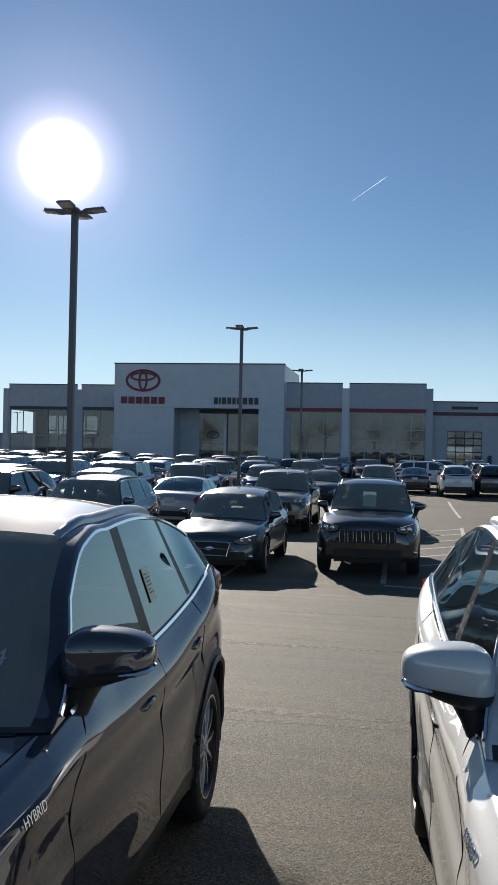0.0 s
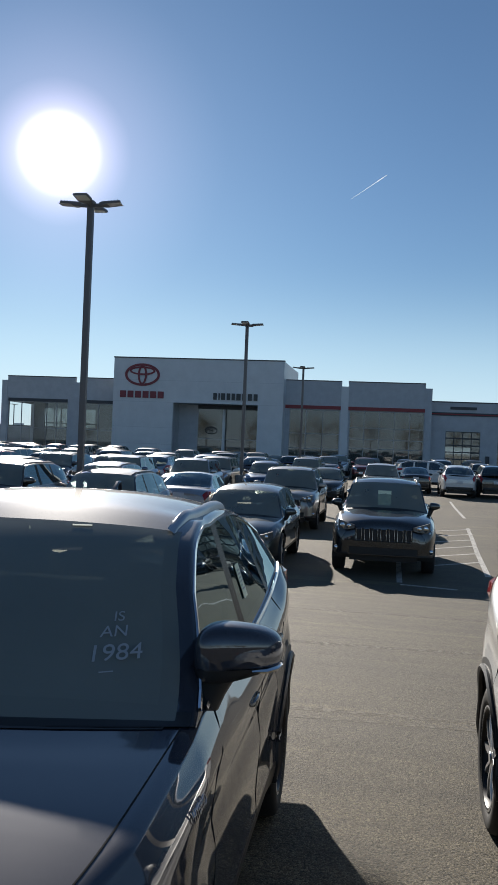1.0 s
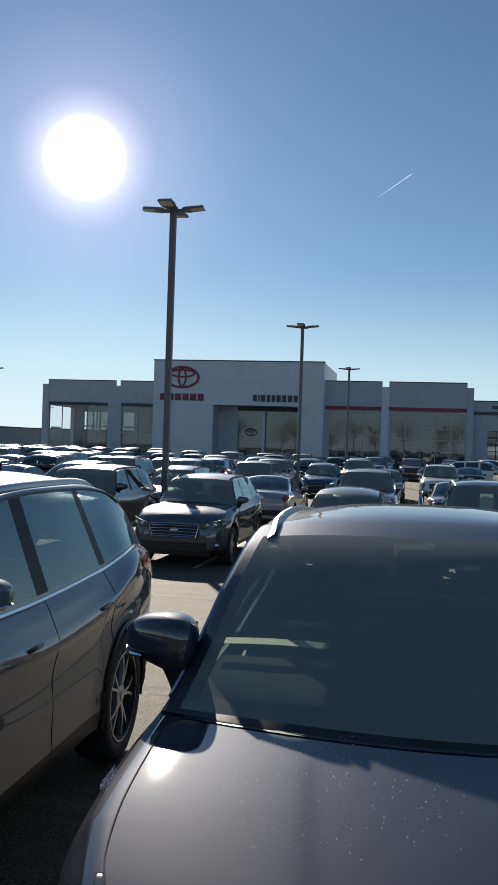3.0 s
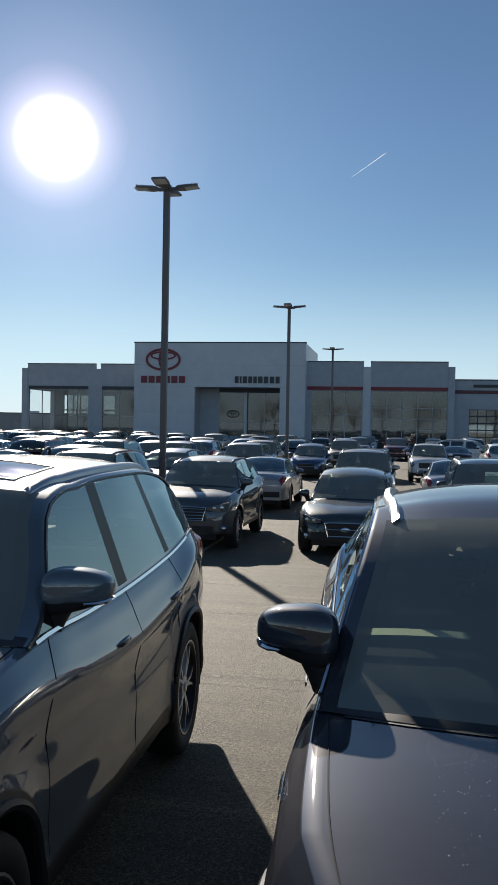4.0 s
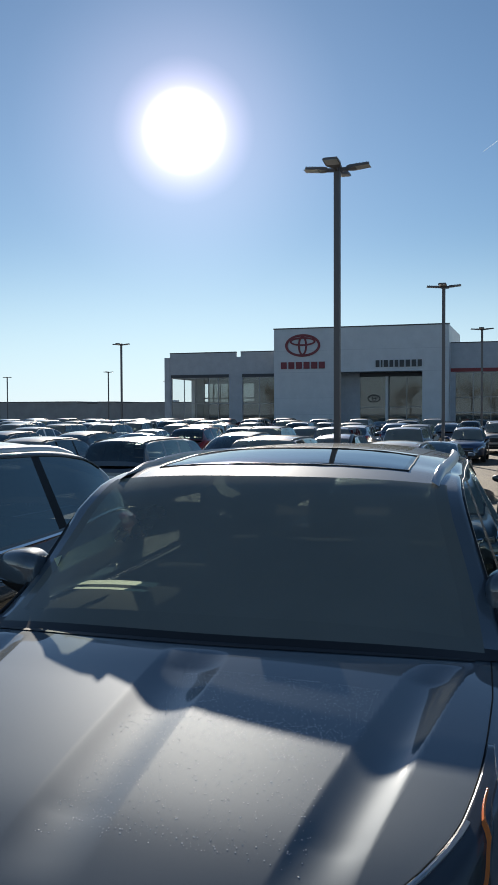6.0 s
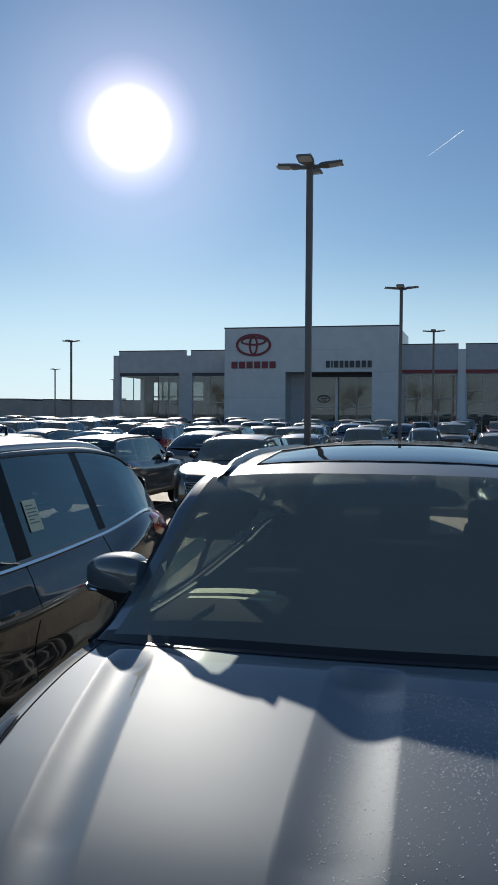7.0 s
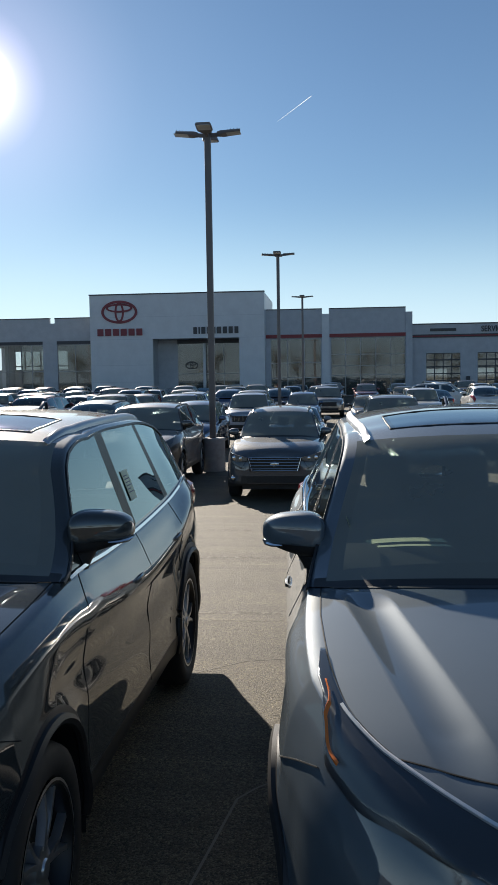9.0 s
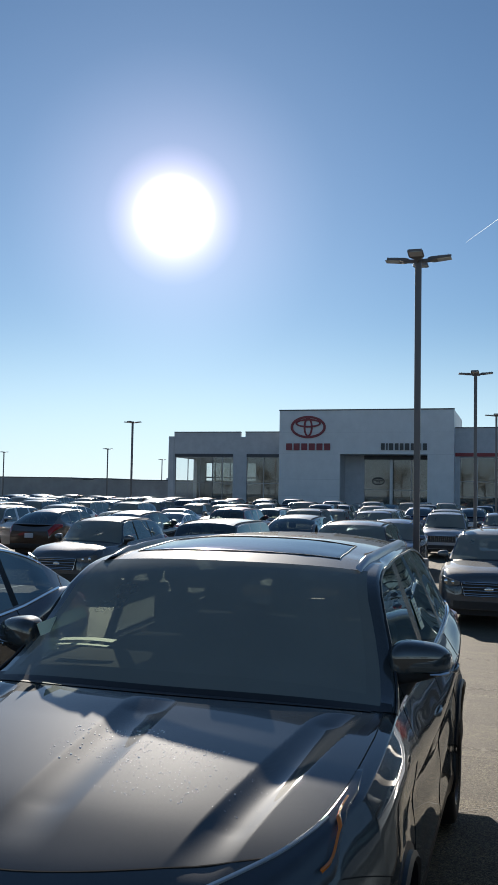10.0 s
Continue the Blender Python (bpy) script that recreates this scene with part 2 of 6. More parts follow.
M_SIGNRED = mat("sign_red", (0.22, 0.030, 0.042), 0.45)
M_SIGNGREY = mat("sign_dark_grey", (0.035, 0.038, 0.045), 0.4)
M_FRAME = mat("window_frame_aluminium", (0.30, 0.31, 0.33), 0.4, 0.8)
M_LAMPBLACK = mat("smoked_lamp_housing", (0.09, 0.095, 0.105), 0.22, 0.4)
M_HOUSING = mat("lamp_housing", (0.16, 0.165, 0.17), 0.3, 0.6)
M_CLEAR = glass("clear_shop_glass", (0.90, 0.92, 0.92), 0.01, 1.35)
M_SHOPGLASS = glass("shop_glass", (0.42, 0.45, 0.45), 0.015, 1.75, 0.10)
M_POLE = mat("bronze_pole_paint", (0.17, 0.155, 0.150), 0.5, 0.2)
M_LED = mat("lamp_diffuser", (0.55, 0.55, 0.52), 0.4)
M_CONC = mat("concrete", (0.34, 0.33, 0.31), 0.85)
n, l, b = nodes_of(M_CONC)
p1 = noise_tex(n, l, 6, 6, 0.65)
l.new(rampnode(n, l, p1, [(0.3, (0.27, 0.26, 0.25)), (0.7, (0.40, 0.39, 0.37))]), b.inputs["Base Color"])
bumped(n, l, b, p1, 0.3, 0.01)
M_FARWALL = mat("far_wall_grey", (0.34, 0.33, 0.32), 0.85)
n, l, b = nodes_of(M_FARWALL)
p1 = noise_tex(n, l, 0.5, 5, 0.6)
l.new(rampnode(n, l, p1, [(0.3, (0.30, 0.29, 0.28)), (0.7, (0.40, 0.39, 0.38))]), b.inputs["Base Color"])
M_BARK = mat("bark", (0.09, 0.07, 0.055), 0.9)
n, l, b = nodes_of(M_BARK)
p1 = noise_tex(n, l, 9, 6, 0.7, stretch=(3, 3, 0.6))
l.new(rampnode(n, l, p1, [(0.3, (0.045, 0.036, 0.028)), (0.7, (0.13, 0.105, 0.085))]), b.inputs["Base Color"])
bumped(n, l, b, p1, 0.6, 0.02)
M_LEAF = mat("autumn_leaf", (0.08, 0.075, 0.03), 0.6)
n, l, b = nodes_of(M_LEAF)
g = n.new("ShaderNodeNewGeometry")
l.new(rampnode(n, l, g.outputs["Random Per Island"], [(0.0, (0.09, 0.09, 0.04)), (0.6, (0.16, 0.13, 0.055)), (1.0, (0.26, 0.17, 0.065))]), b.inputs["Base Color"])
M_MARKER = mat("white_marker", (0.36, 0.38, 0.40), 0.8)
# opaque white: the drops' glitter in the sun is put into the colour
M_DEW = mat("dew_drop", (0.88, 0.89, 0.90), 0.5)
M_TRAIL = bpy.data.materials.new("vapour_trail")
M_TRAIL.use_nodes = True
n, l = M_TRAIL.node_tree.nodes, M_TRAIL.node_tree.links
n.clear()
thin, ends = n.new("ShaderNodeBsdfTranslucent"), n.new("ShaderNodeOutputMaterial")
thin.inputs["Color"].default_value = (0.9, 0.9, 0.9, 1)
l.new(thin.outputs[0], ends.inputs["Surface"])


# ---- mesh helpers ----
def part(name, bm, material, parent=None, label="", smooth=35, m=None):
    """Links a bmesh as one mesh object under a thing or a part."""
    me = bpy.data.meshes.new(name)
    bm.to_mesh(me)
    bm.free()
    for x in (material if isinstance(material, (list, tuple)) else [material]):
        me.materials.append(x)
    if smooth:
        me.shade_smooth()
        me.set_sharp_from_angle(angle=radians(smooth))
    ob = new(name, me)
    ob.parent = parent
    if m is not None:
        ob.matrix_basis = m
    return tagged(ob, label)


def thing(name, label, category, m=None, group="", kind=""):
    ob = new(name)
    ob.empty_display_size = 0.3
    if m is not None:
        ob.matrix_basis = m
    return tagged(ob, label, category, group, kind)


def box(bm, x0, y0, z0, x1, y1, z1, bevel=0.0, m=None):
    r = bmesh.ops.create_cube(bm, size=1)
    vs = r["verts"]
    for v in vs:
        v.co = Vector((x0 + (v.co.x + 0.5) * (x1 - x0), y0 + (v.co.y + 0.5) * (y1 - y0), z0 + (v.co.z + 0.5) * (z1 - z0)))
    if bevel:
        es = list({e for v in vs for e in v.link_edges})
        out = bmesh.ops.bevel(bm, geom=es, offset=bevel, segments=2, affect="EDGES", profile=0.6)
        vs = list({v for f in out["faces"] for v in f.verts} | {v for v in vs if v.is_valid})
    if m is not None:
        bmesh.ops.transform(bm, matrix=m, verts=vs)
    return vs


def boxed(x0, y0, z0, x1, y1, z1, bevel=0.0):
    bm = bmesh.new()
    box(bm, x0, y0, z0, x1, y1, z1, bevel)
    return bm


def tube(bm, pts, r, sides=8, closed=False, flat=1.0):
    """A round bar along points; flat squashes it across the up direction."""
    pts = [Vector(p) for p in pts]
    rings = []
    for i, p in enumerate(pts):
        a = pts[max(i - 1, 0)] if not closed else pts[i - 1]
        c = pts[min(i + 1, len(pts) - 1)] if not closed else pts[(i + 1) % len(pts)]
        d = (c - a).normalized()
        up = Vector((0, 0, 1)) if abs(d.z) < 0.95 else Vector((0, 1, 0))
        s = d.cross(up).normalized()
        u = s.cross(d).normalized()
        rr = r[i] if isinstance(r, (list, tuple)) else r
        rings.append([bm.verts.new(p + s * (math.cos(t) * rr) + u * (math.sin(t) * rr * flat)) for t in (2 * math.pi * k / sides for k in range(sides))])
    pairs = list(zip(rings, rings[1:])) + ([(rings[-1], rings[0])] if closed else [])
    for ra, rb in pairs:
        for k in range(sides):
            bm.faces.new((ra[k], ra[(k + 1) % sides], rb[(k + 1) % sides], rb[k]))
    if not closed:
        bm.faces.new(rings[0][::-1])
        bm.faces.new(rings[-1])
    return bm


def lathe(bm, profile, seg=32):
    """Turns (radius, x) pairs round the x axis."""
    rings = [[bm.verts.new((x, r * math.cos(2 * math.pi * k / seg), r * math.sin(2 * math.pi * k / seg))) for k in range(seg)] for r, x in profile]
    for ra, rb in zip(rings, rings[1:]):
        for k in range(seg):
            bm.faces.new((ra[k], rb[k], rb[(k + 1) % seg], ra[(k + 1) % seg]))
    return bm


def ribbon(bm, pts, normals, width, lift, side=None):
    """A thin strip laid along points of a surface."""
    prev = None
    for i, (p, nn) in enumerate(zip(pts, normals)):
        d = (Vector(pts[min(i + 1, len(pts) - 1)]) - Vector(pts[max(i - 1, 0)])).normalized()
        s = d.cross(nn).normalized() * (width / 2)
        q = Vector(p) + Vector(nn) * lift
        base = Vector(p) - Vector(nn) * 0.004
        row = [bm.verts.new(base - s * 1.05), bm.verts.new(q - s), bm.verts.new(q + s), bm.verts.new(base + s * 1.05)]
        if prev:
            for k in range(3):
                bm.faces.new((prev[k], prev[k + 1], row[k + 1], row[k]))
        prev = row
    return bm


def pchip(pts):
    """A smooth curve through (s, value) pairs that does not overshoot."""
    xs, ys = np.array([p[0] for p in pts], float), np.array([p[1] for p in pts], float)
    h = np.diff(xs)
    d = np.diff(ys) / h
    m = np.zeros(len(xs))
    m[0], m[-1] = d[0], d[-1]
    for i in range(1, len(xs) - 1):
        if d[i - 1] * d[i] > 0:
            w1, w2 = 2 * h[i] + h[i - 1], h[i] + 2 * h[i - 1]
            m[i] = (w1 + w2) / (w1 / d[i - 1] + w2 / d[i])

    def at(s):
        i = int(np.clip(np.searchsorted(xs, s) - 1, 0, len(xs) - 2))
        t = (min(max(s, xs[0]), xs[-1]) - xs[i]) / h[i]
        return float((1 + 2 * t) * (1 - t) ** 2 * ys[i] + t * (1 - t) ** 2 * h[i] * m[i] + t * t * (3 - 2 * t) * ys[i + 1] + t * t * (t - 1) * h[i] * m[i + 1])
    return at


# ---- cars ----
# Lengths run from the front bumper; the nose points to -y, the driver's side is +x.
HIGHLANDER = dict(
    kind="suv", sweep=0.26, base=0.978, L=4.95, sill=0.33, axf=0.97, axr=3.82, R=0.385, tw=0.235, arch=0.455,
    hood=[(0, 0.88), (0.04, 0.942), (0.12, 0.988), (0.3, 1.054), (0.45, 1.096), (0.6, 1.124), (1.0, 1.18), (1.40, 1.225), (4.6, 1.2), (4.95, 1.0)],
    belt=[(0, 0.81), (0.05, 0.877), (0.15, 0.952), (0.35, 1.032), (0.74, 1.112), (1.2, 1.17), (1.5, 1.18), (1.9, 1.165), (2.4, 1.16), (3.5, 1.19), (4.3, 1.25), (4.7, 1.22), (4.95, 1.0)],
    bw=[(0, 0.40), (0.03, 0.54), (0.1, 0.70), (0.25, 0.84), (0.5, 0.93), (0.97, 0.97), (1.5, 0.955), (2.4, 0.958), (3.3, 0.965), (3.9, 0.965), (4.5, 0.91), (4.8, 0.84), (4.95, 0.76)],
    sA=1.30, sB=2.02, sC=4.22, sD=4.80, roof=[(1.30, 1.212), (1.64, 1.46), (2.02, 1.675), (2.3, 1.725), (2.9, 1.755), (3.6, 1.745), (4.22, 1.69), (4.45, 1.60), (4.80, 1.22)],
    rt=[(1.2, 0.70), (2.0, 0.69), (3.0, 0.683), (4.2, 0.62), (4.8, 0.59)],
    swage=[(0, 0.86), (0.9, 0.89), (1.6, 0.82), (2.6, 0.75), (3.3, 0.77), (3.9, 0.88), (4.6, 0.95), (4.95, 0.95)],
    win=(1.58, 2.58, 2.73, 3.52, 3.62, 4.42), rails=True, clad=True, nose=0.15, snout=0.7, hoodline=[(0.0, 0.22), (0.1, 0.37), (0.16, 0.462), (0.31, 0.633), (0.40, 0.708), (0.57, 0.785), (0.85, 0.825), (1.3, 0.845)], crease=0.45, spread=0.15, ridge=0.0, soft=0.024, channels=True, spokes=5, grille="bars", mirror=(1.80, 1.31, 0.87), mirror_size=1.08, lampz=(0.74, 1.0), lamps=0.80)
VENZA = dict(HIGHLANDER, channels=False, base=0.975, nose=0.15, snout=0.7, hoodline=[(0.0, 0.21), (0.1, 0.35), (0.16, 0.44), (0.31, 0.60), (0.40, 0.675), (0.57, 0.75), (0.85, 0.785), (1.3, 0.81)], crease=0.30, spread=0.08, soft=0.016, sweep=0.42, L=4.74, axf=0.93, axr=3.62, R=0.37,
    hood=[(0, 0.86), (0.04, 0.93), (0.12, 0.985), (0.3, 1.03), (0.6, 1.085), (1.0, 1.14), (1.3, 1.18), (4.4, 1.2), (4.74, 0.98)],
    belt=[(0, 0.78), (0.05, 0.84), (0.15, 0.925), (0.35, 1.0), (0.74, 1.07), (1.2, 1.12), (1.5, 1.135), (1.9, 1.125), (2.4, 1.125), (3.4, 1.18), (4.1, 1.26), (4.5, 1.22), (4.74, 1.0)],
    bw=[(0, 0.38), (0.03, 0.51), (0.1, 0.66), (0.25, 0.80), (0.5, 0.89), (0.97, 0.93), (1.5, 0.915), (2.4, 0.920), (3.2, 0.93), (3.8, 0.925), (4.3, 0.86), (4.6, 0.78), (4.74, 0.70)],
    sA=1.13, sB=2.02, sC=3.75, sD=4.55, roof=[(1.13, 1.162), (1.54, 1.412), (2.02, 1.63), (2.3, 1.685), (2.8, 1.70), (3.4, 1.66), (3.75, 1.60), (4.1, 1.465), (4.55, 1.20)],
    rt=[(1.2, 0.68), (2.0, 0.67), (3.0, 0.652), (3.8, 0.58), (4.6, 0.53)],
    swage=[(0, 0.85), (0.9, 0.89), (1.6, 0.86), (2.6, 0.84), (3.4, 0.89), (4.2, 0.96), (4.74, 0.96)],
    win=(1.52, 2.48, 2.62, 3.36, 3.44, 3.98), ridge=0.004, lamp_end=0.50, spokes=10, mirror=(1.68, 1.27, 0.865), mirror_size=1.18, clad=True)
BOXY = dict(HIGHLANDER, channels=False, sweep=0.5, base=0.945, hoodline=None, snout=1.1, crease=0.30, spread=0.08, soft=0.016, nose=0.04, L=4.80, sill=0.36, axf=0.90, axr=3.80, R=0.385,
    hood=[(0, 0.88), (0.04, 0.98), (0.2, 1.06), (0.6, 1.10), (1.0, 1.13), (1.35, 1.15), (4.6, 1.15), (4.8, 1.0)],
    belt=[(0, 0.72), (0.08, 0.88), (0.4, 1.00), (0.9, 1.06), (1.4, 1.09), (2.4, 1.12), (3.5, 1.14), (4.3, 1.16), (4.7, 1.14), (4.80, 1.0)],
    bw=[(0, 0.64), (0.02, 0.74), (0.08, 0.84), (0.2, 0.90), (0.5, 0.945), (0.97, 0.965), (1.5, 0.95), (2.4, 0.95), (3.3, 0.96), (3.9, 0.96), (4.5, 0.91), (4.7, 0.86), (4.80, 0.82)],
    sA=1.30, sB=1.95, sC=4.35, sD=4.72, roof=[(1.30, 1.145), (1.6, 1.42), (1.95, 1.655), (2.25, 1.715), (2.9, 1.735), (3.7, 1.725), (4.35, 1.67), (4.5, 1.56), (4.72, 1.14)],
    rt=[(1.2, 0.70), (2.0, 0.68), (3.0, 0.68), (4.2, 0.66), (4.8, 0.64)],
    win=(1.62, 2.55, 2.66, 3.45, 3.55, 4.40), facelamp=(0.53, 0.83, 0.82, 0.98), ridge=0.02, grille="slots", tall=1.0, mirror=(1.75, 1.22, 0.92), mirror_size=1.0, lampz=(0.66, 0.98), lamps=0.5)
WAGON = dict(HIGHLANDER, channels=False, sweep=0.5, base=0.945, hoodline=None, snout=1.1, crease=0.30, spread=0.08, soft=0.016, nose=0.10, L=4.80, sill=0.30, axf=0.92, axr=3.67, R=0.35, arch=0.41,
    hood=[(0, 0.70), (0.05, 0.80), (0.2, 0.88), (0.6, 0.95), (1.0, 1.0), (1.3, 1.03), (4.5, 1.05), (4.8, 0.9)],
    belt=[(0, 0.58), (0.1, 0.72), (0.4, 0.84), (0.9, 0.93), (1.4, 0.98), (2.4, 1.01), (3.5, 1.04), (4.3, 1.07), (4.6, 1.05), (4.8, 0.9)],
    bw=[(0, 0.44), (0.03, 0.55), (0.1, 0.68), (0.22, 0.78), (0.5, 0.87), (0.97, 0.91), (1.5, 0.90), (2.4, 0.91), (3.3, 0.91), (3.9, 0.90), (4.5, 0.85), (4.7, 0.80), (4.80, 0.74)],
    sA=1.22, sB=2.05, sC=4.15, sD=4.68, roof=[(1.22, 1.025), (1.6, 1.27), (2.05, 1.50), (2.35, 1.57), (2.9, 1.61), (3.6, 1.60), (4.15, 1.54), (4.4, 1.40), (4.68, 1.06)],
    rt=[(1.2, 0.62), (2.0, 0.60), (3.0, 0.61), (4.2, 0.58), (4.8, 0.56)],
    win=(1.60, 2.55, 2.65, 3.45, 3.52, 4.25), gwide=0.40, facelamp=(0.46, 0.80, 0.66, 0.81), ridge=0.015, grille="mesh", tall=1.0, mirror=(1.76, 1.08, 0.87), mirror_size=1.0, lampz=(0.60, 0.98), lamps=0.62)
SEDAN = dict(WAGON, facelamp=(0.52, 0.80, 0.60, 0.71), kind="sedan", L=4.85, axf=0.95, axr=3.78, R=0.335, rails=False, clad=False,
    hood=[(0, 0.66), (0.05, 0.74), (0.2, 0.81), (0.6, 0.88), (1.0, 0.935), (1.3, 0.96), (3.9, 1.06), (4.25, 1.07), (4.6, 1.065), (4.78, 1.02), (4.85, 0.92)],
    belt=[(0, 0.54), (0.1, 0.66), (0.4, 0.78), (0.9, 0.88), (1.4, 0.93), (2.4, 0.97), (3.5, 1.0), (4.2, 1.02), (4.65, 0.99), (4.85, 0.85)],
    sA=1.22, sB=2.15, sC=3.15, sD=4.20, roof=[(1.22, 0.955), (1.65, 1.21), (2.15, 1.40), (2.5, 1.455), (2.9, 1.46), (3.15, 1.44), (3.6, 1.31), (4.20, 1.065)],
    win=(1.62, 2.50, 2.60, 3.30, 3.36, 3.72), ridge=0.012, grille="bars", mirror=(1.76, 1.02, 0.87), lampz=(0.58, 0.97), lamps=0.75)

LEGACY = dict(WAGON, tall=0.935, facelamp=(0.44, 0.78, 0.60, 0.73), gwide=0.36, rails=False, mirror=(1.76, 1.02, 0.87))
SANTA = dict(HIGHLANDER, channels=False, hoodline=None, sweep=0.5, base=0.945, nose=0.08, snout=1.1, crease=0.34, spread=0.10, soft=0.016, ridge=0.014, L=4.80, sill=0.32, axf=0.93, axr=3.72, R=0.37,
    hood=[(0, 0.84), (0.04, 0.93), (0.15, 1.0), (0.4, 1.05), (0.8, 1.10), (1.3, 1.14), (4.5, 1.15), (4.8, 0.98)],
    belt=[(0, 0.70), (0.08, 0.83), (0.3, 0.95), (0.7, 1.03), (1.3, 1.08), (2.4, 1.11), (3.5, 1.16), (4.2, 1.22), (4.6, 1.18), (4.8, 0.98)],
    bw=[(0, 0.50), (0.03, 0.62), (0.1, 0.75), (0.22, 0.85), (0.5, 0.91), (0.97, 0.94), (1.5, 0.93), (2.4, 0.935), (3.3, 0.94), (3.9, 0.935), (4.4, 0.88), (4.65, 0.82), (4.80, 0.76)],
    sA=1.24, sB=2.02, sC=4.05, sD=4.66, roof=[(1.24, 1.13), (1.6, 1.38), (2.02, 1.60), (2.35, 1.665), (2.9, 1.69), (3.5, 1.675), (4.05, 1.61), (4.3, 1.50), (4.66, 1.19)],
    rt=[(1.2, 0.64), (2.0, 0.63), (3.0, 0.63), (4.1, 0.58), (4.8, 0.56)],
    win=(1.60, 2.52, 2.62, 3.40, 3.48, 4.18), gwide=0.47, facelamp=(0.50, 0.84, 0.74, 0.88), grille="bars", mirror=(1.74, 1.20, 0.88), mirror_size=1.0, lampz=(0.66, 0.98), lamps=0.6)


def letters(text, size, depth, slant=0.0):
    """Words as a bmesh in the xy plane, centred, in the built-in font."""
    cu = bpy.data.curves.new("letters", "FONT")
    cu.body, cu.size, cu.extrude, cu.shear = text, size, depth / 2, slant
    cu.align_x, cu.align_y = "CENTER", "CENTER"
    ob = bpy.data.objects.new("letters", cu)
    bm = bmesh.new()
    me = ob.to_mesh()
    bm.from_mesh(me)
    ob.to_mesh_clear()
    bpy.data.objects.remove(ob)
    bpy.data.curves.remove(cu)
    return bm


def make_car(C, level):
    """Builds one car with its parts about the origin and returns its base. level 2: near, with handles, seams and cabin; 0: far off."""
    near = level == 2
    L, sill, R = C["L"], C["sill"], C["R"]
    tall = C.get("tall", 1.0)
    hood, belt, roof = (pchip([(s, z * tall) for s, z in C[k]]) for k in ("hood", "belt", "roof"))
    bw, rt = pchip(C["bw"]), pchip(C["rt"])
    sA, sB, sC, sD = C["sA"], C["sB"], C["sC"], C["sD"]
    f0, b0, b1, c0, c1, q1 = C["win"]
    suv = C["kind"] == "suv"
    bow = pchip([(0, 0.02), (0.3, 0.05), (0.75, 0.09), (sA - 0.06, C.get("sweep", 0.5) * 0.96), (sA + 0.12, C.get("sweep", 0.5)), (sB, 0.28), (sB + 0.6, 0.03), (sC - 0.4, 0.0), (sC, -0.05), (sD, -0.10), (L, -0.03)])
    ztop = roof((sB + sC) / 2) - 0.07
    SH = 0.908
    shape = pchip([(0, 0.968), (0.10, 0.984), (0.24, 0.978), (0.45, 0.990), (0.60, 1.0), (0.70, 1.0), (0.80, 0.986), (0.91, 0.952), (1, SH)])

    def low(s):
        z = sill + 0.03 * max(0, 1 - s / 0.4) + (0.10 * max(0, 1 - (L - s) / 0.45) if suv else 0.02)
        for a in (C["axf"], C["axr"]):
            if abs(s - a) < C["arch"]:
                z = max(z, R + math.sqrt(C["arch"] ** 2 - (s - a) ** 2))
        return min(z, belt(s) - 0.05)

    def at(s, x, z, w=1.0):
        return Vector((x, s - L / 2 + bow(s) * x * x * w, z))

    def pinch(s, t):
        """The nose narrows towards the hood's edge."""
        return 1 - C.get("nose", 0.27) * max(0, 1 - s / C.get("snout", 1.1)) * min(1, max(0, (t - 0.35) / 0.6))

    swage = pchip(C["swage"])

    def sculpt(s, t):
        """The shoulder crease, the hollow of the doors below it and the haunch over the rear wheel."""
        d = t - swage(s)
        k = min(1, max(0, (s - 0.6) / 0.5)) * min(1, max(0, (L - 0.12 - s) / 0.4))
        crease = 0.016 * math.exp(-(d / (0.07 if d > 0 else 0.045)) ** 2)
        hollow = 0.024 * math.exp(-((d + 0.20) / 0.11) ** 2)
        haunch = 0.020 * math.exp(-((s - C["axr"] - 0.1) / 0.5) ** 2) * math.exp(-((t - 0.84) / 0.12) ** 2)
        return k * (crease - hollow) + haunch

    def wrap(s, t):
        """How far the skin follows the bow of the nose and the windscreen."""
        k = min(1, max(0, (s - 0.30) / 0.65))
        k = k * k * (3 - 2 * k)
        return 1 + k * (min(1, max(0, (t - 0.72) / 0.28)) ** 1.5 - 1)

    def side(s, t):
        zb = belt(s)
        flare = 0.0
        for a in (C["axf"], C["axr"]):
            d = math.hypot(s - a, (sill + t * (zb - sill)) - R)
            flare = max(flare, 0.016 * math.exp(-((d - C["arch"]) / 0.09) ** 2))
        return at(s, bw(s) * shape(t) * pinch(s, t) + flare + sculpt(s, t), sill + t * (zb - sill), wrap(s, t))

    def top(s, q):
        x = bw(s) * SH * (1 - q) * pinch(s, 1)
        zb, zc = belt(s), hood(s)
        z = zb + (zc - zb) * (1 - (1 - q) ** 2.3)
        if s < sA + 0.1:
            k = min(1, max(0, (s - 0.15) / 0.35)) * min(1, max(0, (sA - 0.02 - s) / 0.16))
            ax = abs(x) / bw(s)
            z += C["ridge"] * k * (1 / (1 + math.exp(-(ax - C.get("crease", 0.30) - C.get("spread", 0.08) * (s / sA)) / C.get("soft", 0.016))) - 1 / (1 + math.exp(-(ax - 0.84) / 0.05)))
        if C.get("channels") and 0.25 < s < sA:
            # three shallow channels pressed into the hood, with crisp edges
            k = min(1, (s - 0.25) / 0.2) * min(1, max(0, (sA - 0.06 - s) / 0.10))
            for mid, half, deep in ((0.0, 0.105, 0.016), (0.46 + 0.186 * s, 0.078, 0.018)):
                u = (abs(x) - mid) / half
